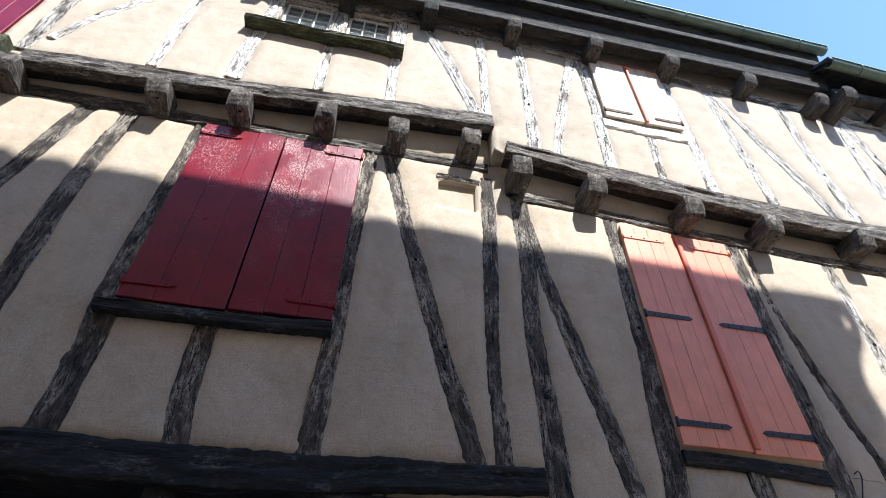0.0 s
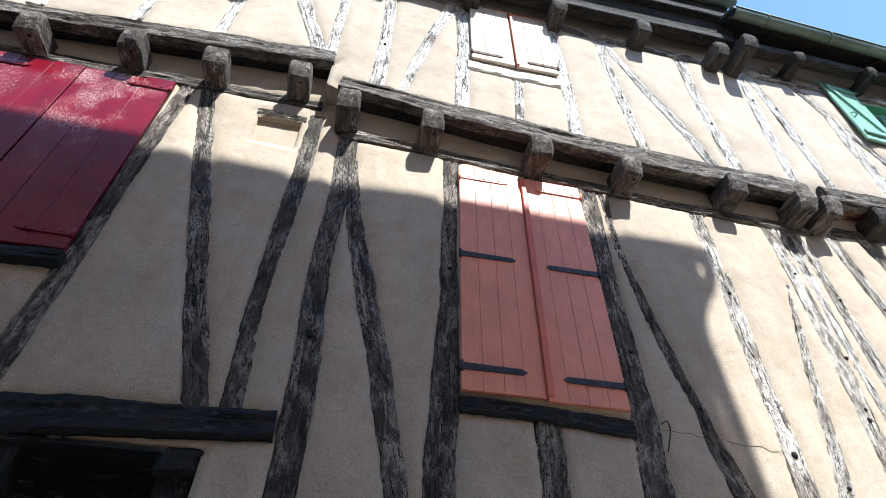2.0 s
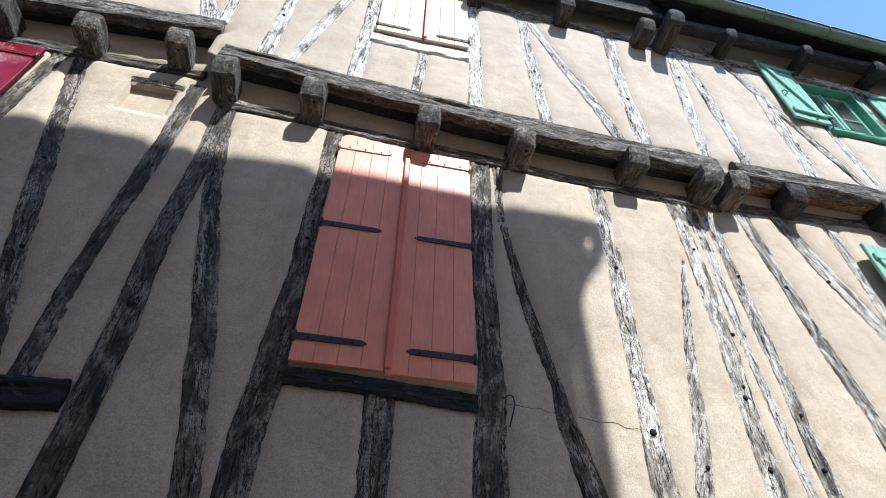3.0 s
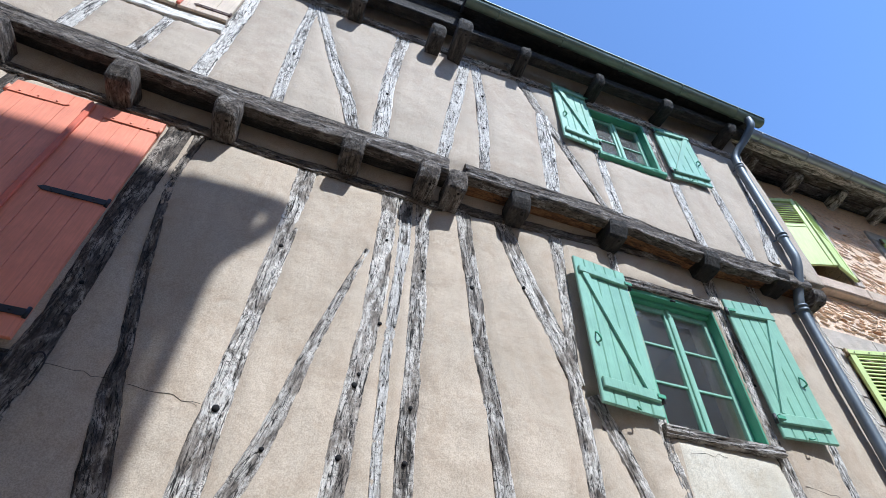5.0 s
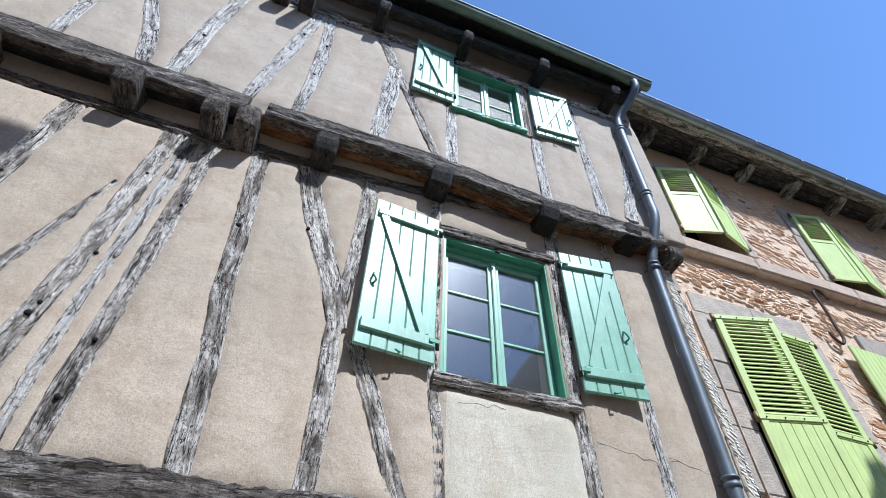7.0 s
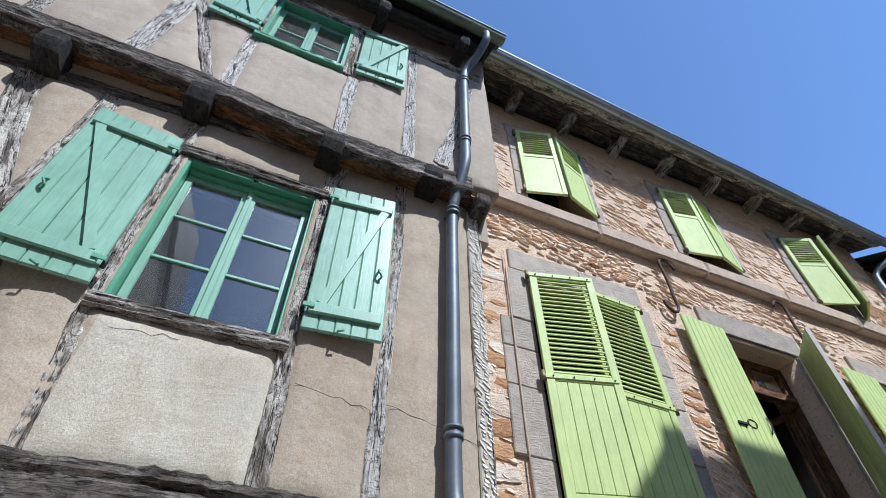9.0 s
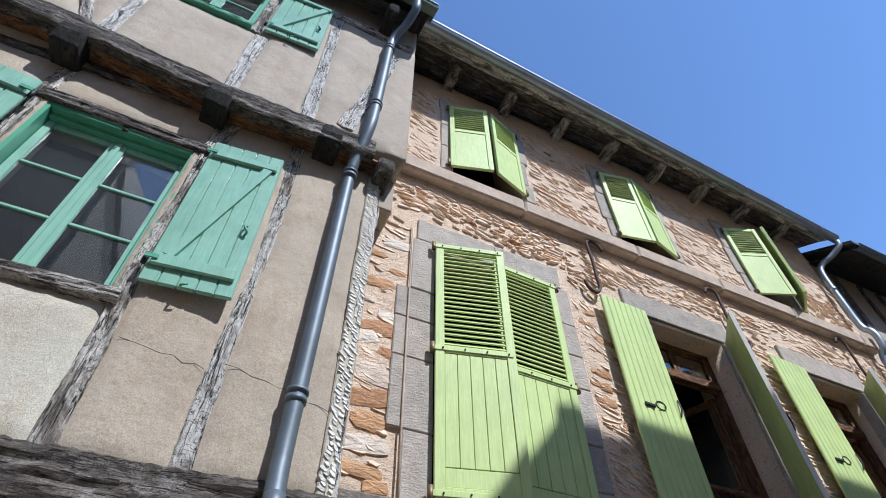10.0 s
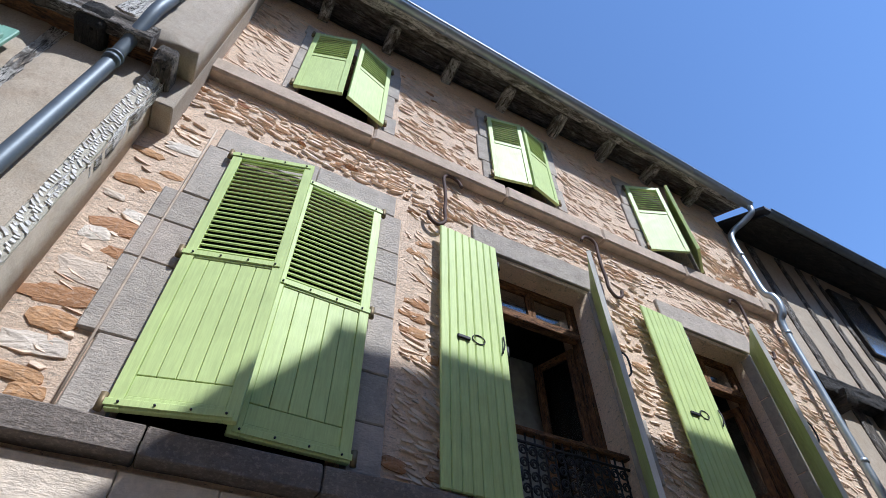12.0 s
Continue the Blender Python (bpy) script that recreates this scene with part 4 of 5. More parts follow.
box("cover_strip", -0.415, -0.385, -0.05, -0.028, 0.0, 1.08, SALMON_RED, w2_r, "reddish cover strip", 0.004)
for leaf, s in ((w2_l, 1), (w2_r, -1)):
    strap(leaf, 0.0, s * 0.30, 0.10, -0.029, IRON_RUST)
box("head_board", 1.50, 2.40, -0.215, -0.19, 7.12, 7.16, SALMON_RED, wall_upper, "", 0.004)


def z_shutter(m, w, h, label, group, small=False, up=True):
    """A green boarded shutter standing open: five boards, two battens and a diagonal, stay and catch."""
    leaf = board_leaf("shutter", label, m, w, h, 5, GREEN, group, 0, 0.0015, 0.006)
    s = 1 if w > 0 else -1
    a, b = s * 0.02, w - s * 0.02
    lo, hi = h * 0.11, h * 0.885
    bh = 0.075 if not small else 0.065
    batten(leaf, min(a, b), max(a, b), lo, bh, GREEN)
    batten(leaf, min(a, b), max(a, b), hi, bh * 0.8, GREEN)
    brace_bar(leaf, a + s * 0.06, lo + bh * 0.5, b - s * 0.05, hi - bh * 0.4, 0.055, GREEN)
    for z in (lo, hi):
        tube("pintle", [(-s * 0.012, -0.03, z - 0.035), (-s * 0.012, -0.03, z + 0.035)], 0.013, IRON, leaf, "", 1, 8)
        box("hinge_plate", min(-s * 0.015, s * 0.05), max(-s * 0.015, s * 0.05), -0.062 if not small else -0.058, -0.054, z - 0.014, z + 0.014, GREEN_DEEP, leaf, "", 0.002)
    x = w - s * 0.06
    tube("latch", [(x, -0.028, h * 0.36), (x + 0.012, -0.055, h * 0.37), (x - 0.01, -0.06, h * 0.40), (x, -0.028, h * 0.43)], 0.007, GREEN_DEEP, leaf, "", 3, 6)
    tube("stay", [(w * 0.45, -0.03, 0.02), (w * 0.45, -0.05, 0.0), (w * 0.45 + s * 0.03, -0.052, 0.012)], 0.006, GREEN_DEEP, leaf, "", 2, 6)
    return leaf


z_shutter(pose(5.99, -0.05, 3.10, 0, 0, 5), -0.49, 1.275, "green boarded shutter with a diagonal brace, standing half open", "green shutters")
z_shutter(pose(6.985, -0.04, 3.165, 0, 0, -6), 0.445, 1.255, "green boarded shutter with a diagonal brace, folded back on the wall", "green shutters")
z_shutter(pose(6.035, -0.20, 5.965, 0, 0, 3), -0.42, 1.10, "small green boarded shutter below the eaves, folded back", "green shutters", True)
z_shutter(pose(6.90, -0.20, 5.91, 0, 0, -3), 0.46, 0.98, "small green boarded shutter below the eaves, folded back", "green shutters", True)


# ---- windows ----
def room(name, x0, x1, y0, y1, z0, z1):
    """A room behind an opening: five inner faces, its dimness put into their near-black colour."""
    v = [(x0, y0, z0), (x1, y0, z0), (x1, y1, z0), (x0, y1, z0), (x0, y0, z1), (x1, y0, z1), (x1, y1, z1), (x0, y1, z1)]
    ob = mesh_part(name, v, [(0, 1, 2, 3), (7, 6, 5, 4), (3, 2, 6, 7), (0, 3, 7, 4), (2, 1, 5, 6)], INNER_SHADE)
    return tagged(ob, "room behind the window, its dimness painted near-black", "room", kind="structure")


def sash(win, x0, x1, z0, z1, y, mat, cols, rows, t=0.042, bar=0.02, d=0.035):
    """A glazed sash under its window: stiles, rails, bars and panes."""
    box("stile", x0, x0 + t, y, y + d, z0, z1, mat, win, "", 0.004)
    box("stile", x1 - t, x1, y, y + d, z0, z1, mat, win, "", 0.004)
    box("rail", x0 + t, x1 - t, y + 0.002, y + d - 0.002, z0, z0 + t * 1.2, mat, win, "", 0.004)
    box("rail", x0 + t, x1 - t, y + 0.002, y + d - 0.002, z1 - t, z1, mat, win, "", 0.004)
    a, b, c, e = x0 + t, x1 - t, z0 + t * 1.2, z1 - t
    for k in range(1, cols):
        x = a + (b - a) * k / cols
        box("glazing_bar", x - bar / 2, x + bar / 2, y + 0.004, y + d - 0.006, c, e, mat, win, "", 0.003)
    for k in range(1, rows):
        z = c + (e - c) * k / rows
        box("glazing_bar", a, b, y + 0.006, y + d - 0.008, z - bar / 2, z + bar / 2, mat, win, "", 0.003)
    for i in range(cols):
        for j in range(rows):
            p = box("pane", a + (b - a) * i / cols, a + (b - a) * (i + 1) / cols, y + 0.018, y + 0.022,
                    c + (e - c) * j / rows, c + (e - c) * (j + 1) / rows, GLASS, win, "", 0)
            p.visible_shadow = False
            p.rotation_euler = (0, 0, 0)


def frame_of(win, x0, x1, z0, z1, y0, y1, mat, t=0.045):
    box("window_frame", x0, x0 + t, y0, y1, z0, z1, mat, win, "", 0.004)
    box("window_frame", x1 - t, x1, y0, y1, z0, z1, mat, win, "", 0.004)
    box("window_frame", x0 + t, x1 - t, y0, y1, z1 - t, z1, mat, win, "", 0.004)
    box("window_frame", x0 + t, x1 - t, y0, y1, z0, z0 + t * 0.8, mat, win, "", 0.004)


win1 = thing("window_1", "green two-leaf window with six panes, closed", "window", kind="structure")
frame_of(win1, 6.035, 6.915, 3.085, 4.325, 0.0, 0.16, GREEN_DEEP, 0.04)
sash(win1, 6.077, 6.476, 3.118, 4.25, 0.085, GREEN, 1, 3, 0.045)
sash(win1, 6.478, 6.873, 3.118, 4.25, 0.085, GREEN, 1, 3, 0.045)
box("cover_strip", 6.458, 6.496, 0.070, 0.086, 3.12, 4.25, GREEN, win1, "", 0.006)
box("window_head", 6.077, 6.873, 0.05, 0.12, 4.25, 4.29, GREEN_DEEP, win1, "", 0.004)
tube("catch", [(6.476, 0.02, 4.30), (6.476, -0.01, 4.285), (6.50, -0.012, 4.28)], 0.010, IRON, win1, "", 2, 6)
# first box added behind the red shutters so no light shows through
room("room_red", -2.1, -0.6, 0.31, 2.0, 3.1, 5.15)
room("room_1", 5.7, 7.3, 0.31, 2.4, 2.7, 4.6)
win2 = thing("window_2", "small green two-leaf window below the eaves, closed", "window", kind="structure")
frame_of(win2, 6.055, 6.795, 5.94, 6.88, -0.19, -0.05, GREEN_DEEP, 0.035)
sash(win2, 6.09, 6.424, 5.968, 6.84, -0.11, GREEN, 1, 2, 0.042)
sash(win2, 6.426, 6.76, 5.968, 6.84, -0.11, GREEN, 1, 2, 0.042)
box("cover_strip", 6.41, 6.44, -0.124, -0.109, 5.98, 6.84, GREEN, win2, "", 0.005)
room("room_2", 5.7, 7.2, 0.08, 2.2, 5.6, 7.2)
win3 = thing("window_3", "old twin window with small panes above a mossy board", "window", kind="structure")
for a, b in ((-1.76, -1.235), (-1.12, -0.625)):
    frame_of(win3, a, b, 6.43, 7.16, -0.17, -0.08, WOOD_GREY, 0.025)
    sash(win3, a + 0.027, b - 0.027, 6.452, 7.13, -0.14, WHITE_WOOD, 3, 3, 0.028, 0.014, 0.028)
    # sheet added behind the panes; its pale blue stands in for reflected sky
    box("curtain", a + 0.03, b - 0.03, -0.085, -0.08, 6.46, 7.10, SKY_SHEET, win3, "pale bluish sheet behind the panes, for sky brightness", 0)
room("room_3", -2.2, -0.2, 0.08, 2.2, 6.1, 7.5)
sill3 = timber("window_sill", [(-1.98, 6.40, .055), (-1.5, 6.385, .05), (-1.0, 6.39, .05), (-0.50, 6.40, .055)], WOOD_MOSS, -0.31, None, wall_upper, 0.16, True, 0.8, 1.6, "mossy weathered sill board")

# ---- the neighbour with red woodwork at the near end ----
nb = thing("house_red", "neighbouring house with dark red painted boards", "house", kind="structure")
box("wall", -9.0, -3.62, -0.10, 0.3, 0.0, 8.5, PLASTER, nb, "", 0.0)
for k in range(8):
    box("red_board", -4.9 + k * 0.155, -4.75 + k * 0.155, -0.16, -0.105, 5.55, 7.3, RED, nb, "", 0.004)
timber("beam", [(-5.4, 5.28, .2), (-4.2, 5.28, .2), (-3.45, 5.26, .2)], WOOD_MOSS, -0.30, None, nb, 0.3, True)


# ---- stone house ----
SY = 0.26
OPEN = [(8.72, 9.79, 2.45, 4.52), (10.83, 11.82, 2.42, 4.57), (12.90, 13.84, 2.42, 4.57), (8.90, 9.68, 5.70, 6.94), (10.95, 11.68, 5.70, 6.92), (12.98, 13.71, 5.68, 6.88)]
wall_stone = wall_sheet("wall_stone", 8.11, 14.85, 0.0, 7.55, SY, [MORTAR], [], OPEN, "rubble stone wall with pinkish mortar and grey dressed openings", 0.0, 0.05, 0.42)
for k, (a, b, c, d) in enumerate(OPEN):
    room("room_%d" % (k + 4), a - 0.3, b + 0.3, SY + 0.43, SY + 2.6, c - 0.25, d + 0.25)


def block(x0, x1, z0, z1, proud=0.012, mat=ASHLAR, name="dressed_stone", deep=0.1):
    g = 0.002
    return part(name, box_bm(x0 + g, x1 - g, SY - proud + random.uniform(-0.003, 0.003), SY + deep, z0 + g, z1 - g, 0.007, 0.002, 2), mat, wall_stone)


def jamb(x0, x1, z0, z1, alt, side):
    """Jamb stones up an opening's side, long and short by turns."""
    z = z0
    while z < z1 - 0.05:
        h = min(random.uniform(0.28, 0.5), z1 - z)
        if z1 - z - h < 0.12:
            h = z1 - z
        e = random.choice((0.0, 0.0, alt))
        block(x0 - (e if side < 0 else 0), x1 + (e if side > 0 else 0), z, z + h)
        z += h


def keep_out():
    zones = [(8.50, 8.73, 2.4, 4.85), (9.78, 10.02, 2.4, 4.85), (8.7, 10.0, 4.5, 4.85)]
    zones += [(10.62, 10.84, 2.4, 4.9), (11.81, 12.02, 2.4, 4.9), (10.62, 12.0, 4.55, 4.88), (12.70, 12.92, 2.4, 4.9), (13.82, 14.02, 2.4, 4.9), (12.7, 14.0, 4.55, 4.88)]
    zones += [(a - 0.16, b + 0.16, c - 0.1, d + 0.2) for a, b, c, d in OPEN[3:]]
    zones += [(8.0, 15.0, 5.33, 5.62), (8.0, 15, -1, 2.47), (8.0, 15, 7.2, 9)]
    return zones + OPEN


jamb(8.52, 8.715, 2.47, 4.55, 0.10, -1)
jamb(9.795, 9.99, 2.47, 4.55, 0.05, 1)
block(8.56, 9.28, 4.55, 4.80); block(9.28, 9.93, 4.55, 4.80)
for a, b in ((10.83, 11.82), (12.90, 13.84)):
    jamb(a - 0.17, a - 0.005, 2.47, 4.58, 0.06, -1)
    jamb(b + 0.005, b + 0.17, 2.47, 4.58, 0.06, 1)
    block(a - 0.19, b + 0.13, 4.59, 4.86, 0.02)
for a, b, c, d in OPEN[3:]:
    jamb(a - 0.13, a, c, d, 0.04, -1)
    jamb(b, b + 0.13, c, d, 0.04, 1)
    block(a - 0.15, b + 0.15, d, d + 0.18)
# thin tube standing in for the pale joint beside the stones
tube("edge_cable", [(8.512, SY - 0.02, 2.48), (8.51, SY - 0.02, 3.6), (8.515, SY - 0.02, 4.72)], 0.007, BAND, wall_stone, "thin pale joint line beside the dressed stones", 2, 8)
x = 8.16
while x < 14.75:
    w = min(random.uniform(0.9, 1.5), 14.8 - x)
    part("band_stone", box_bm(x + 0.002, x + w - 0.002, SY - 0.10, SY + 0.1, 5.375, 5.56, 0.02, 0.004, 3), BAND, wall_stone)
    x += w
x = 8.13
while x < 14.7:
    w = min(random.uniform(0.55, 1.2), 14.8 - x)
    part("ledge_stone", box_bm(x + 0.004, x + w - 0.004, SY - 0.10 + random.uniform(-0.006, 0.006), SY + 0.1, 2.335, 2.468, 0.007, 0.006, 4), ASHLAR_DARK, wall_stone)
    x += w
z = 2.30
while z > 0.05:
    h = min(random.uniform(0.24, 0.34), z)
    x = 8.13
    while x < 14.7:
        w = min(random.uniform(0.35, 0.75), 14.8 - x)
        block(x, x + w, z - h, z, 0.03, STONE_GREY, "ashlar_block")
        x += w
    z -= h


# louvred and panelled leaves
def louvre_leaf(m, w, h, label, split, slats, group, lower=True):
    """A framed leaf: slats above, a grooved panel below; x from 0 to w from its hinge."""
    leaf = thing("shutter", label, "shutter", m, group)
    s = 1 if w > 0 else -1
    t = 0.062 if h > 1.5 else 0.05
    X = lambda a, b: (min(s * a, s * b), max(s * a, s * b))
    W = abs(w)
    x0, x1 = X(0, t); box("stile", x0, x1, -0.034, 0, 0, h, LIME, leaf, "", 0.003)
    x0, x1 = X(W - t, W); box("stile", x0, x1, -0.034, 0, 0, h, LIME, leaf, "", 0.003)
    x0, x1 = X(t, W - t)
    for z0, z1 in ((0, t * 1.1), (split - t * 0.5, split + t * 0.5), (h - t * 1.1, h)):
        box("rail", x0, x1, -0.032, -0.002, z0, z1, LIME, leaf, "", 0.003)
    z0, z1 = split + t * 0.5, h - t * 1.1
    me = None
    for k in range(slats):
        z = z0 + (z1 - z0) * (k + 0.5) / slats
        if me is None:
            o = box("slat", x0, x1, -0.025, 0.025, -0.005, 0.005, LIME, leaf, "", 0.001)
            me = o.data
        else:
            o = under(new("slat", me), leaf)
        o.matrix_basis = pose(0, -0.016, z, 54, 0, 0)
    if lower:
        n = 5
        box("bottom_panel", x0, x1, -0.026, -0.006, t * 1.1, split * 0.18, LIME, leaf, "", 0.003)
        for k in range(n):
            a = x0 + (x1 - x0) * k / n
            box("panel_board", a + 0.0015, a + (x1 - x0) / n - 0.0015, -0.026, -0.006, split * 0.18 + 0.004, split - t * 0.5, LIME, leaf, "", 0.003)
    else:
        box("panel", x0, x1, -0.026, -0.006, t * 1.1, split - t * 0.5, LIME, leaf, "", 0.003)
    for z in ((0.03, h - 0.035, split) if lower else (0.05, h - 0.05)):
        a, b = X(-0.01, W - 0.02)
        if lower:
            box("hinge_bar", a, b, -0.041, -0.034, z - 0.017, z + 0.017, LIME, leaf, "", 0.002)
        tube("pintle", [(-s * 0.018, -0.03, z - 0.04), (-s * 0.018, -0.03, z + 0.04)], 0.017, BRASS, leaf, "", 1, 10)
        for k in range(4 if lower else 0):
            xx = s * (0.05 + k * (W - 0.1) / 3)
            tube("bolt", [(xx, -0.04, z), (xx, -0.048, z)], 0.006, IRON, leaf, "", 1, 6)
    return leaf


louvre_leaf(pose(8.705, SY - 0.035, 2.515, 0, 0, -15), 0.545, 1.99, "light green louvred shutter leaf, ajar", 0.97, 22, "light green louvred shutters")
louvre_leaf(pose(9.80, SY - 0.035, 2.515, 0, 0, 2), -0.60, 1.985, "light green louvred shutter leaf, closed", 0.97, 22, "light green louvred shutters")
louvre_leaf(pose(8.865, SY - 0.02, 5.735, 0, 0, -17), 0.43, 1.2, "small light green attic shutter, ajar", 0.68, 10, "attic shutters", False)
louvre_leaf(pose(9.705, SY - 0.02, 5.735, 0, 0, 17), -0.41, 1.2, "small light green attic shutter, ajar", 0.68, 10, "attic shutters", False)
louvre_leaf(pose(10.925, SY - 0.02, 5.715, 0, 0, -12), 0.41, 1.2, "small light green attic shutter, ajar", 0.68, 10, "attic shutters", False)
louvre_leaf(pose(11.70, SY - 0.02, 5.715, 0, 0, 14), -0.37, 1.2, "small light green attic shutter, ajar", 0.68, 10, "attic shutters", False)
louvre_leaf(pose(12.96, SY - 0.02, 5.67, 0, 0, -22), 0.45, 1.2, "small light green attic shutter, ajar", 0.68, 10, "attic shutters", False)
louvre_leaf(pose(13.73, SY - 0.02, 5.67, 0, 0, 38), -0.42, 1.2, "small light green attic shutter, swung open", 0.68, 10, "attic shutters", False)


def grooved_leaf(m, w, h, label):
    leaf = board_leaf("shutter", label, m, w, h, 8, LIME, "light green boarded shutters", 0, 0.002, 0.007)
    s = 1 if w > 0 else -1
    for z in (0.2, h * 0.5, h - 0.2):
        tube("pintle", [(-s * 0.01, -0.01, z - 0.04), (-s * 0.01, -0.01, z + 0.04)], 0.014, IRON, leaf, "", 1, 8)
    x, z = w * 0.45, h * 0.5
    tube("ring_handle", [(x + 0.05 * math.cos(a), -0.032, z + 0.035 * math.sin(a)) for a in [k * math.tau / 10 for k in range(11)]], 0.004, IRON, leaf, "", 2, 6)
    box("catch", x - 0.17, x - 0.07, -0.045, -0.027, z - 0.04, z - 0.01, IRON, leaf, "", 0.006)
    tube("bolt_bar", [(w * 0.06, -0.035, h * 0.5 + 0.1), (w * 0.07, -0.05, h * 0.5 + 0.02), (w * 0.10, -0.035, h * 0.5 - 0.05)], 0.006, IRON, leaf, "", 3, 6)
    return leaf


for a, b in ((10.83, 11.82), (12.90, 13.84)):
    grooved_leaf(pose(a - 0.015, SY - 0.045, 2.49, 0, 0, 2), -0.525, 2.09, "light green grooved shutter folded back on the stone wall")
    back = board_leaf("shutter", "light green shutter swung wide open beside the french window", pose(b + 0.02, SY - 0.02, 2.49, 0, 0, 48 if a < 12 else 41), -0.50, 2.09, 6, LIME, "light green boarded shutters", 0, 0.003)
    box("edge_strip", -0.503, -0.497, -0.03, 0.004, 0, 2.09, WHITE_WOOD, back, "pale leaf edge", 0)
    tube("latch", [(-0.42, -0.028, 0.9), (-0.40, -0.07, 0.95), (-0.40, -0.07, 1.08), (-0.42, -0.028, 1.12)], 0.007, IRON, back, "", 3, 6)

# french windows, open, with iron balconies
for k, (a, b) in enumerate(((10.83, 11.82), (12.90, 13.84))):
    w = thing("window_%d" % (4 + k), "brown wooden french window standing open behind an iron rail", "window", kind="structure")
    y = SY + 0.20
    frame_of(w, a, b, 2.43, 4.57, y, y + 0.08, WOOD_BROWN, 0.055)
    box("transom", a + 0.05, b - 0.05, y - 0.03, y + 0.06, 4.13, 4.21, WOOD_BROWN, w, "", 0.006)
    m = (a + b) / 2
    sash(w, a + 0.055, m - 0.002, 4.21, 4.52, y + 0.01, WOOD_BROWN, 1, 1, 0.04)
    sash(w, m + 0.002, b - 0.055, 4.21, 4.52, y + 0.01, WOOD_BROWN, 1, 1, 0.04)
    for side, hx in ((1, a + 0.07), (-1, b - 0.07)):
        d = thing("glazed_door", "brown glazed door leaf swung inward", "door", pose(hx, y + 0.08, 2.46, 0, 0, side * 72), "french window leaves")
        X = (0.0, side * 0.41)
        sash(d, min(X), max(X), 0.0, 1.66, 0.0, WOOD_BROWN, 1, 2, 0.07)
    box("curtain", a + 0.08, b - 0.08, y + 0.62, y + 0.66, 2.5, 4.3, LACE, w, "", 0.0, 0.02, 6)
    rail = thing("balcony_rail", "black wrought iron balcony rail with scrolls and a wooden hand rail", "balcony rail", None, "balcony rails")
    ry = SY + 0.05
    box("hand_rail", a + 0.005, b - 0.005, ry - 0.03, ry + 0.03, 3.02, 3.055, WOOD_BROWN, rail, "", 0.006)
    for z in (2.50, 2.96):
        tube("iron_bar", [(a + 0.005, ry, z), (b - 0.005, ry, z)], 0.010, IRON, rail, "", 1, 8)
    n = 13
    for i in range(n):
        x = a + 0.06 + (b - a - 0.12) * i / (n - 1)
        tube("baluster", [(x, ry, 2.50), (x, ry, 3.02)], 0.007, IRON, rail, "", 1, 6)
    for i in range(n - 1):
        x = a + 0.06 + (b - a - 0.12) * (i + 0.5) / (n - 1)
        for zc, r in ((2.58, 0.036), (2.66, 0.034), (2.74, 0.034), (2.82, 0.034), (2.90, 0.036)):
            tube("scroll", [(x + r * (1 - q / 26) * math.cos(q * 0.55), ry - 0.012, zc + r * (1 - q / 26) * math.sin(q * 0.55)) for q in range(20)], 0.006, IRON, rail, "", 1, 6)


# iron wall ties shaped like an S
def wall_tie(x, z, s, tall, turn=0):
    tie = tagged(tube("wall_tie", [(x + s * p, SY - 0.05, z + tall * q) for p, q in
                     ((0.17, 0.36), (0.14, 0.44), (0.08, 0.485), (0.02, 0.47), (-0.015, 0.40), (-0.005, 0.2), (0.0, 0.0), (-0.01, -0.2), (-0.005, -0.36), (-0.05, -0.46), (-0.10, -0.47), (-0.15, -0.41), (-0.165, -0.33))],
                     0.016, IRON_RUST, None, "", 4, 8), "rusty S-shaped iron wall tie on the stone wall", "wall tie", "S-shaped wall ties")
    return tie


wall_tie(10.36, 4.99, 1.0, 0.78)
wall_tie(12.05, 4.97, -1.0, 0.78)
wall_tie(14.10, 4.98, -1.0, 0.78)

# eaves, gutter and downpipe of the stone house
eav2 = thing("roof_stone_house", "tiled roof with wooden eaves on stone corbels", "roof", kind="structure")
for k in range(6):
    t0, t1 = k / 6, (k + 1) / 6
    lift = 0.012 if k % 2 else 0.0
    slab("soffit_board", [(8.2, -0.30 + 1.1 * t0, 7.43 + 0.55 * t0 + lift), (15.0, -0.13 + 0.93 * t0, 7.28 + 0.54 * t0 + lift),
                          (15.0, -0.135 + 0.93 * t1, 7.28 + 0.54 * t1 + lift), (8.2, -0.305 + 1.1 * t1, 7.43 + 0.55 * t1 + lift)], 0.02, WOOD_GREY if k == 0 else WOOD_BEAM, eav2)
slab("tiles", [(8.2, -0.36, 7.46), (15.05, -0.18, 7.31), (15.05, 4.4, 9.6), (8.2, 4.4, 9.8)], 0.05, ROOF_TILE, eav2)
gutter("gutter", (8.22, -0.35, 7.43), (15.02, -0.16, 7.26), 0.06, ZINC_PALE, eav2, "pale zinc half-round gutter")
for k in range(8):
    x = 8.86 + k * 0.775
    z = 7.43 - 0.022 * (x - 8.5)
    cb = box_bm(x - 0.06, x + 0.06, -0.03, 0.4, z, z + 0.16, 0.015, 0.006, 2)
    for v in cb.verts:
        v.co.z += 0.32 * max(0.0, 0.16 - v.co.y)
    part("eave_corbel", cb, WOOD_GREY, eav2)
pipe2 = thing("downpipe", "pale zinc downpipe at the end of the stone house", "drainpipe")
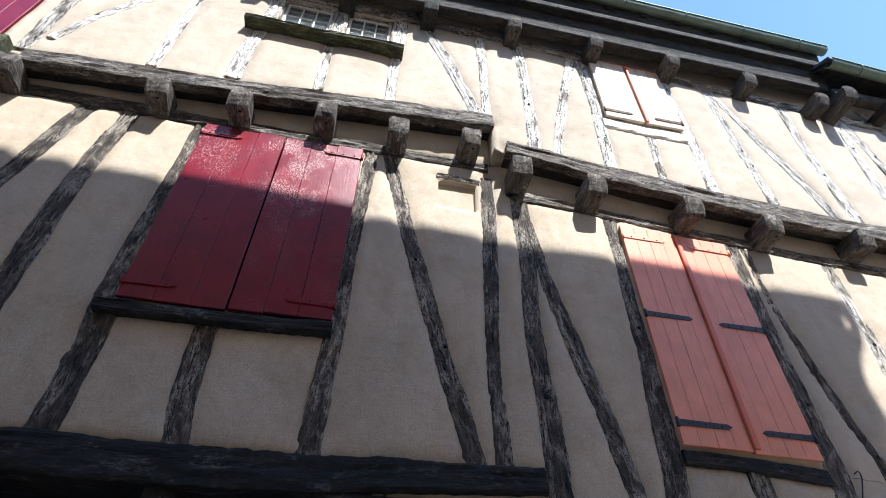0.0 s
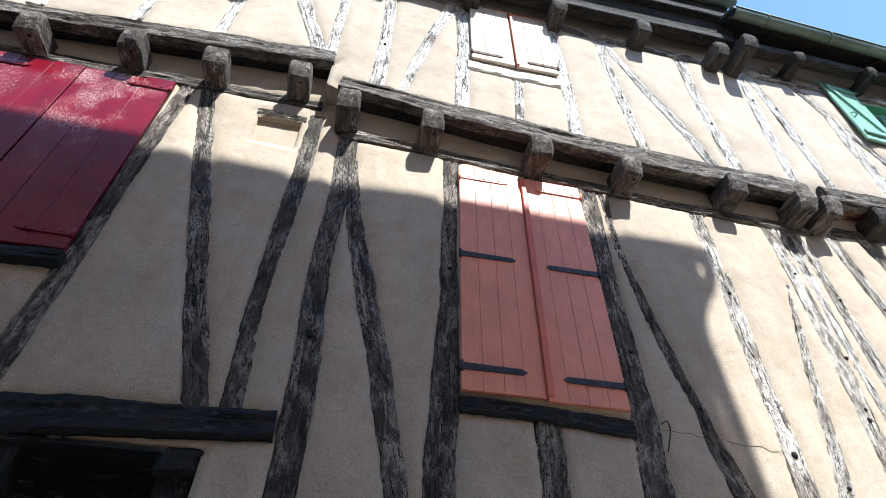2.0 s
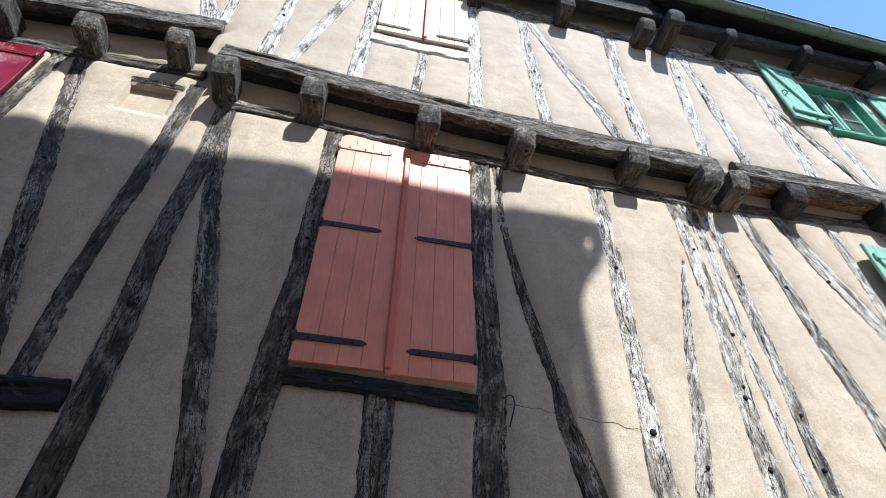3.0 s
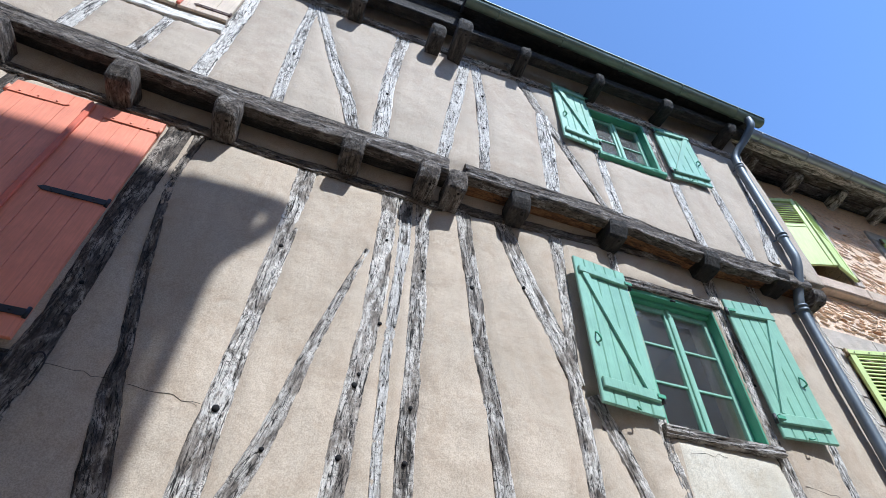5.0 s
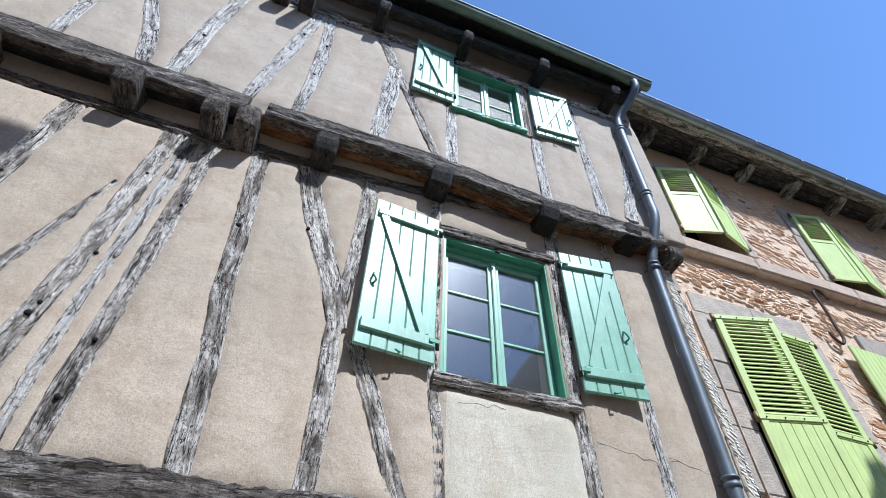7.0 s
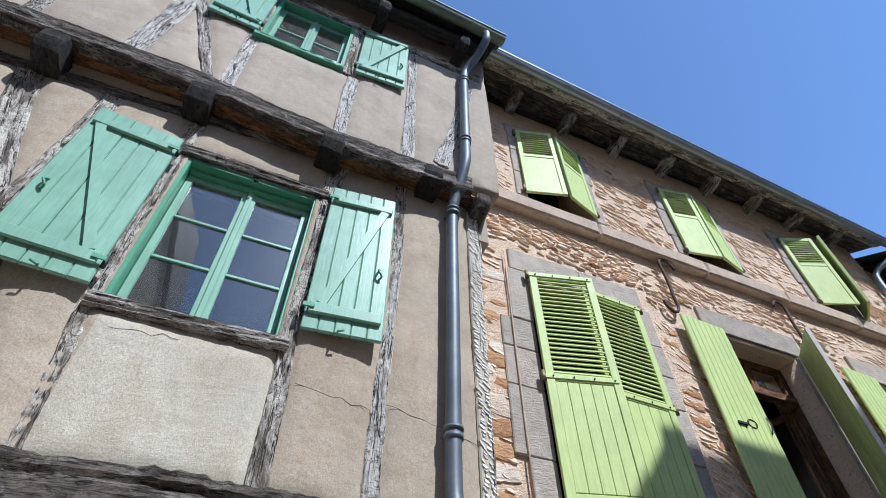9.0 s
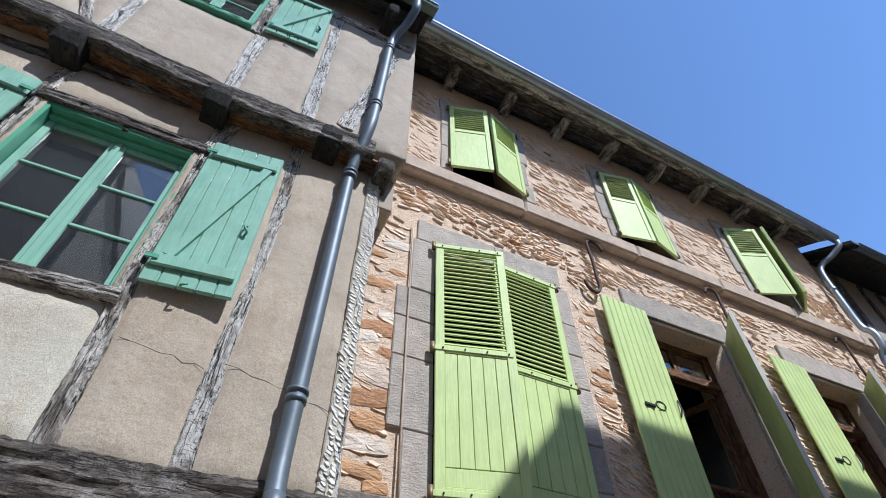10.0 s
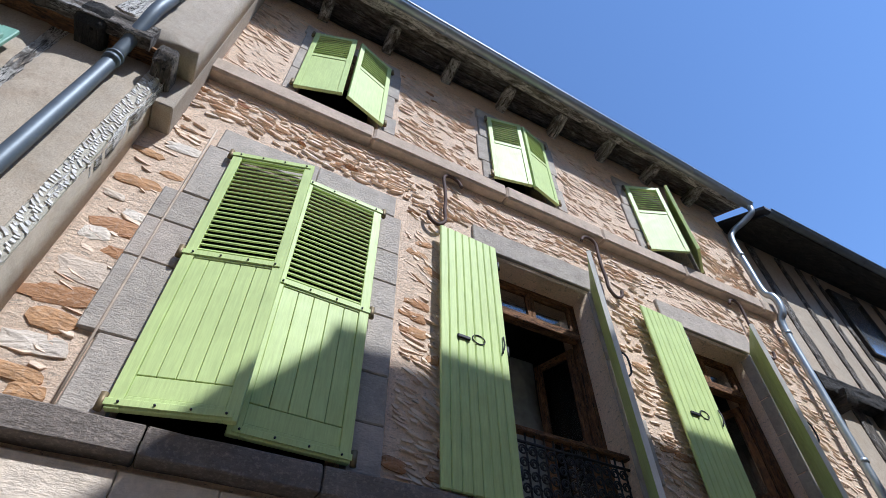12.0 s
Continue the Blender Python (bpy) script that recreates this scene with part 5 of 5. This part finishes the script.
tube("pipe", [(14.98, -0.17, 7.18), (14.97, -0.15, 7.08), (14.9, -0.02, 6.98), (14.80, 0.12, 6.88), (14.74, 0.17, 6.7), (14.72, 0.17, 6.2), (14.72, 0.165, 5.75), (14.72, 0.10, 5.62), (14.72, 0.08, 5.5), (14.71, 0.10, 5.35),
              (14.70, 0.165, 5.2), (14.68, 0.17, 4.4), (14.66, 0.17, 3.0), (14.65, 0.17, 0.2)], 0.042, ZINC_PALE, pipe2, "", 5, 12)
for z, x in ((6.4, 14.72), (5.1, 14.70), (3.6, 14.67)):
    tube("collar", [(x, 0.17, z - 0.02), (x, 0.17, z + 0.02)], 0.049, ZINC_PALE, pipe2, "", 1, 12)

# ---- third house, timber-framed ----
h3 = thing("house_east", "grey timber-framed house with dark eaves beyond the downpipe", "house", kind="structure")
box("wall", 14.87, 24.0, 0.36, 0.7, 0.0, 7.3, PLASTER, h3, "", 0.0)
for x, w in ((15.55, 0.14), (16.15, 0.09), (16.62, 0.09), (17.0, 0.09), (17.95, 0.1), (18.5, 0.1), (19.2, 0.1), (19.9, 0.1), (20.6, 0.1)):
    timber("stud", [(x, 7.2, w), (x - 0.02, 6.0, w), (x, 4.7, w)], WOOD_BEAM, 0.335, None, h3)
    timber("stud", [(x + 0.1, 4.5, w * 1.3), (x + 0.12, 3.0, w * 1.3), (x + 0.1, 0.1, w * 1.3)], WOOD_BEAM, 0.335, None, h3)
timber("beam", [(14.9, 4.58, .2), (18.0, 4.6, .2), (23.5, 4.6, .2)], WOOD_SHADED, 0.20, None, h3, 0.2, True)
for k in range(6):
    joist_end(15.2 + k * 0.8, 4.34, WOOD_SHADED, h3, 0.12, 0.17, 0.18, 0.4)
slab("soffit", [(15.1, -0.22, 7.0), (24, -0.22, 7.0), (24, 0.8, 7.45), (15.1, 0.8, 7.45)], 0.03, WOOD_SHADED, h3)
slab("roof", [(15.05, -0.30, 7.06), (24.2, -0.30, 7.06), (24.2, 4, 9.4), (15.05, 4, 9.4)], 0.05, ROOF, h3)
gutter("gutter", (15.1, -0.28, 7.03), (24, -0.28, 7.03), 0.06, ZINC, h3)
w6 = thing("window_6", "dark-framed window reflecting the sky in the third house", "window", kind="structure")
frame_of(w6, 17.08, 17.88, 5.72, 6.95, 0.30, 0.37, WOOD_SHADED, 0.05)
box("pane", 17.13, 17.83, 0.330, 0.340, 5.77, 6.9, plain("window_mirror_glass", (0.8, 0.84, 0.88), 0.12, 0.9, 0.05), w6, "", 0)


# ---- rubble of the stone wall, piece by piece ----
def chip_shape(seed):
    """An angular chip of stone: pointed ends, its lower edge proud of the mortar, its upper edge drowned in it."""
    rng = random.Random(seed)
    n = 6
    ring = []
    for k in range(n):
        a = (k + rng.uniform(-0.38, 0.38)) * math.tau / n
        c, q = math.cos(a), math.sin(a)
        ring.append((0.5 * math.copysign(abs(c) ** 0.7, c) * rng.uniform(0.7, 1.05), 0.5 * math.copysign(abs(q) ** 0.6, q) * rng.uniform(0.6, 1.05)))
    tip, tilt = rng.uniform(0.3, 0.9), rng.uniform(-0.5, 0.5)
    v = [(x, 1.2, z) for x, z in ring]
    v += [(x * 0.97, -0.05 + tip * z + tilt * x, z * 0.95) for x, z in ring]
    v += [(x * 0.86, -0.16 + tip * z + tilt * x, z * 0.84) for x, z in ring]
    f = []
    for r in (0, n):
        f += [(r + k, r + (k + 1) % n, r + n + (k + 1) % n, r + n + k) for k in range(n)]
    f.append(tuple(2 * n + k for k in range(n)))
    return v, f


def flat_shape(seed):
    """A broad stone flush with its mortar, with a broken outline."""
    rng = random.Random(seed)
    n = 15
    ring = []
    for k in range(n):
        a = (k + rng.uniform(-0.25, 0.25)) * math.tau / n
        c, q = math.cos(a), math.sin(a)
        r = rng.uniform(0.78, 1.08)
        ring.append((0.5 * math.copysign(abs(c) ** 0.75, c) * r, 0.5 * math.copysign(abs(q) ** 0.55, q) * r))
    v = [(x, 1.5, z) for x, z in ring] + [(x, rng.uniform(-0.1, 0.5), z) for x, z in ring]
    v += [(x * 0.7, rng.uniform(-0.6, 0.1), z * 0.65) for x, z in ring] + [(0.0, -0.5, 0.0)]
    f = []
    for r in (0, n):
        f += [(r + k, r + (k + 1) % n, r + n + (k + 1) % n, r + n + k) for k in range(n)]
    f += [(2 * n + k, 2 * n + (k + 1) % n, 3 * n) for k in range(n)]
    return v, f


SHAPES = [chip_shape(s) for s in range(24)]
FLATS = [flat_shape(s) for s in range(24)]
CHIPS = {}
for mat in (STONE_RED, STONE_ORANGE, STONE_GREY):
    CHIPS[mat.name] = []
    for v, f in (SHAPES if mat == STONE_RED else FLATS):
        me = bpy.data.meshes.new("stone")
        me.from_pydata(v, [], f)
        me.materials.append(mat)
        CHIPS[mat.name].append(me)


def chip(mat, k, x, z, w, h, dep, rot, sink=0.0):
    o = under(new("stone", CHIPS[mat.name][k % 24]), wall_stone)
    o.matrix_basis = pose(x, SY + sink, z, 0, rot, 0) @ Matrix.Diagonal((w, dep, h, 1))


# the large flat stones between the corner and the dressed window
for k, (x, z, w, h, mat) in enumerate((
        (8.306, 3.05, 0.33, 0.115, STONE_ORANGE), (8.323, 2.905, 0.21, 0.10, STONE_ORANGE), (8.306, 2.766, 0.29, 0.10, STONE_GREY),
        (8.294, 2.622, 0.28, 0.07, STONE_ORANGE), (8.392, 2.55, 0.15, 0.07, STONE_ORANGE), (8.333, 3.581, 0.27, 0.10, STONE_ORANGE),
        (8.418, 3.388, 0.17, 0.075, STONE_ORANGE), (8.292, 3.966, 0.25, 0.085, STONE_ORANGE), (8.237, 4.26, 0.18, 0.06, STONE_ORANGE),
        (8.345, 3.225, 0.30, 0.15, STONE_GREY), (8.256, 3.482, 0.14, 0.10, STONE_GREY), (8.378, 3.688, 0.15, 0.07, STONE_GREY),
        (8.395, 4.422, 0.22, 0.09, STONE_GREY), (8.22, 3.80, 0.12, 0.05, STONE_GREY), (8.42, 4.12, 0.13, 0.06, STONE_ORANGE))):
    chip(mat, k * 5 + 1, x, z, w * 1.08, h * 1.15, 0.008, (-8, 5, -3, 7, 2)[k % 5], 0.005)
# red-brown stones between the windows, low on the wall
rng = random.Random(11)
for k in range(26):
    x = rng.choice((rng.uniform(10.06, 10.30), rng.uniform(10.10, 10.55), rng.uniform(12.10, 12.62)))
    chip(STONE_ORANGE, k, x, 2.58 + (k % 13) * 0.15 + rng.uniform(-0.03, 0.03), rng.uniform(0.10, 0.21), rng.uniform(0.05, 0.10), 0.010, rng.uniform(-14, 14), 0.006)

ZONES = keep_out()
joined_v, joined_f, made = [], [], 0
rng = random.Random(5)
z = 2.48
while z < 7.42:
    h = rng.uniform(0.018, 0.044)
    x = 8.15 + rng.uniform(0, 0.1)
    while x < 14.75:
        corner = x < 8.5 and z < 4.5
        w = rng.uniform(0.05, 0.13) if rng.random() < 0.7 else rng.uniform(0.11, 0.22)
        hh = h * rng.uniform(0.7, 1.25)
        cx, cz = x + w / 2, z + h / 2 + rng.uniform(-0.018, 0.018)
        x += w * rng.uniform(0.85, 1.5)
        bare = noise.noise((cx * 1.6, 4.0, cz * 2.6)) > 0.16          # patches where mortar covers all
        if rng.random() < (0.86 if corner else 0.62 if bare else 0.14) or any(a < cx + w * 0.42 and cx - w * 0.42 < b and c < cz + hh * 0.4 and cz - hh * 0.4 < d for a, b, c, d in ZONES):
            continue
        k, dep = rng.randrange(24), rng.uniform(0.010, 0.024)
        rot = 14 + 34 * noise.noise((cx * 0.9, 9.0, cz * 1.3)) + rng.uniform(-12, 12)
        if cx < 10.35 and made < 250 and (cz < 5.4 or rng.random() < 0.25) and rng.random() < 0.45:
            chip(STONE_ORANGE if rng.random() < 0.07 else STONE_RED, k, cx, cz, w, hh, dep, rot, 0.008)
            made += 1
        else:
            m = pose(cx, SY + 0.008, cz, 0, rot, 0) @ Matrix.Diagonal((w, dep, hh, 1))
            base = len(joined_v)
            joined_v += [tuple(m @ Vector(p)) for p in SHAPES[k][0]]
            joined_f += [tuple(base + i for i in f) for f in SHAPES[k][1]]
    z += h * 0.9
rest = mesh_part("stones", joined_v, joined_f, STONE_RED_I, wall_stone)
tagged(rest, "small pinkish rubble chips bedded in mortar", kind="stuff")
# crumbling pale edge of the plastered wall
edge_v, edge_f = [], []
box("edge_bed", 8.03, 8.122, -0.030, 0.03, 2.31, 4.72, RENDER_WHITE, wall_lower, "pale broken plaster edge", 0.008, 0.006, 12)
for q in range(200):
    zz = 2.31 + (q // 2) * 0.0242 + rng.uniform(-0.005, 0.005)
    k = rng.randrange(24)
    m = pose(8.078 + (q % 2 - 0.5) * 0.045 + rng.uniform(-0.012, 0.012), -0.033, zz, 0, rng.uniform(20, 50), 0) @ Matrix.Diagonal((rng.uniform(0.03, 0.055), rng.uniform(0.006, 0.012), rng.uniform(0.016, 0.028), 1))
    base = len(edge_v)
    edge_v += [tuple(m @ Vector(p)) for p in SHAPES[k][0]]
    edge_f += [tuple(base + i for i in f) for f in SHAPES[k][1]]
tagged(mesh_part("edge_rubble", edge_v, edge_f, EDGE, wall_lower), "pale crumbling rubble edge of the wall", kind="stuff")
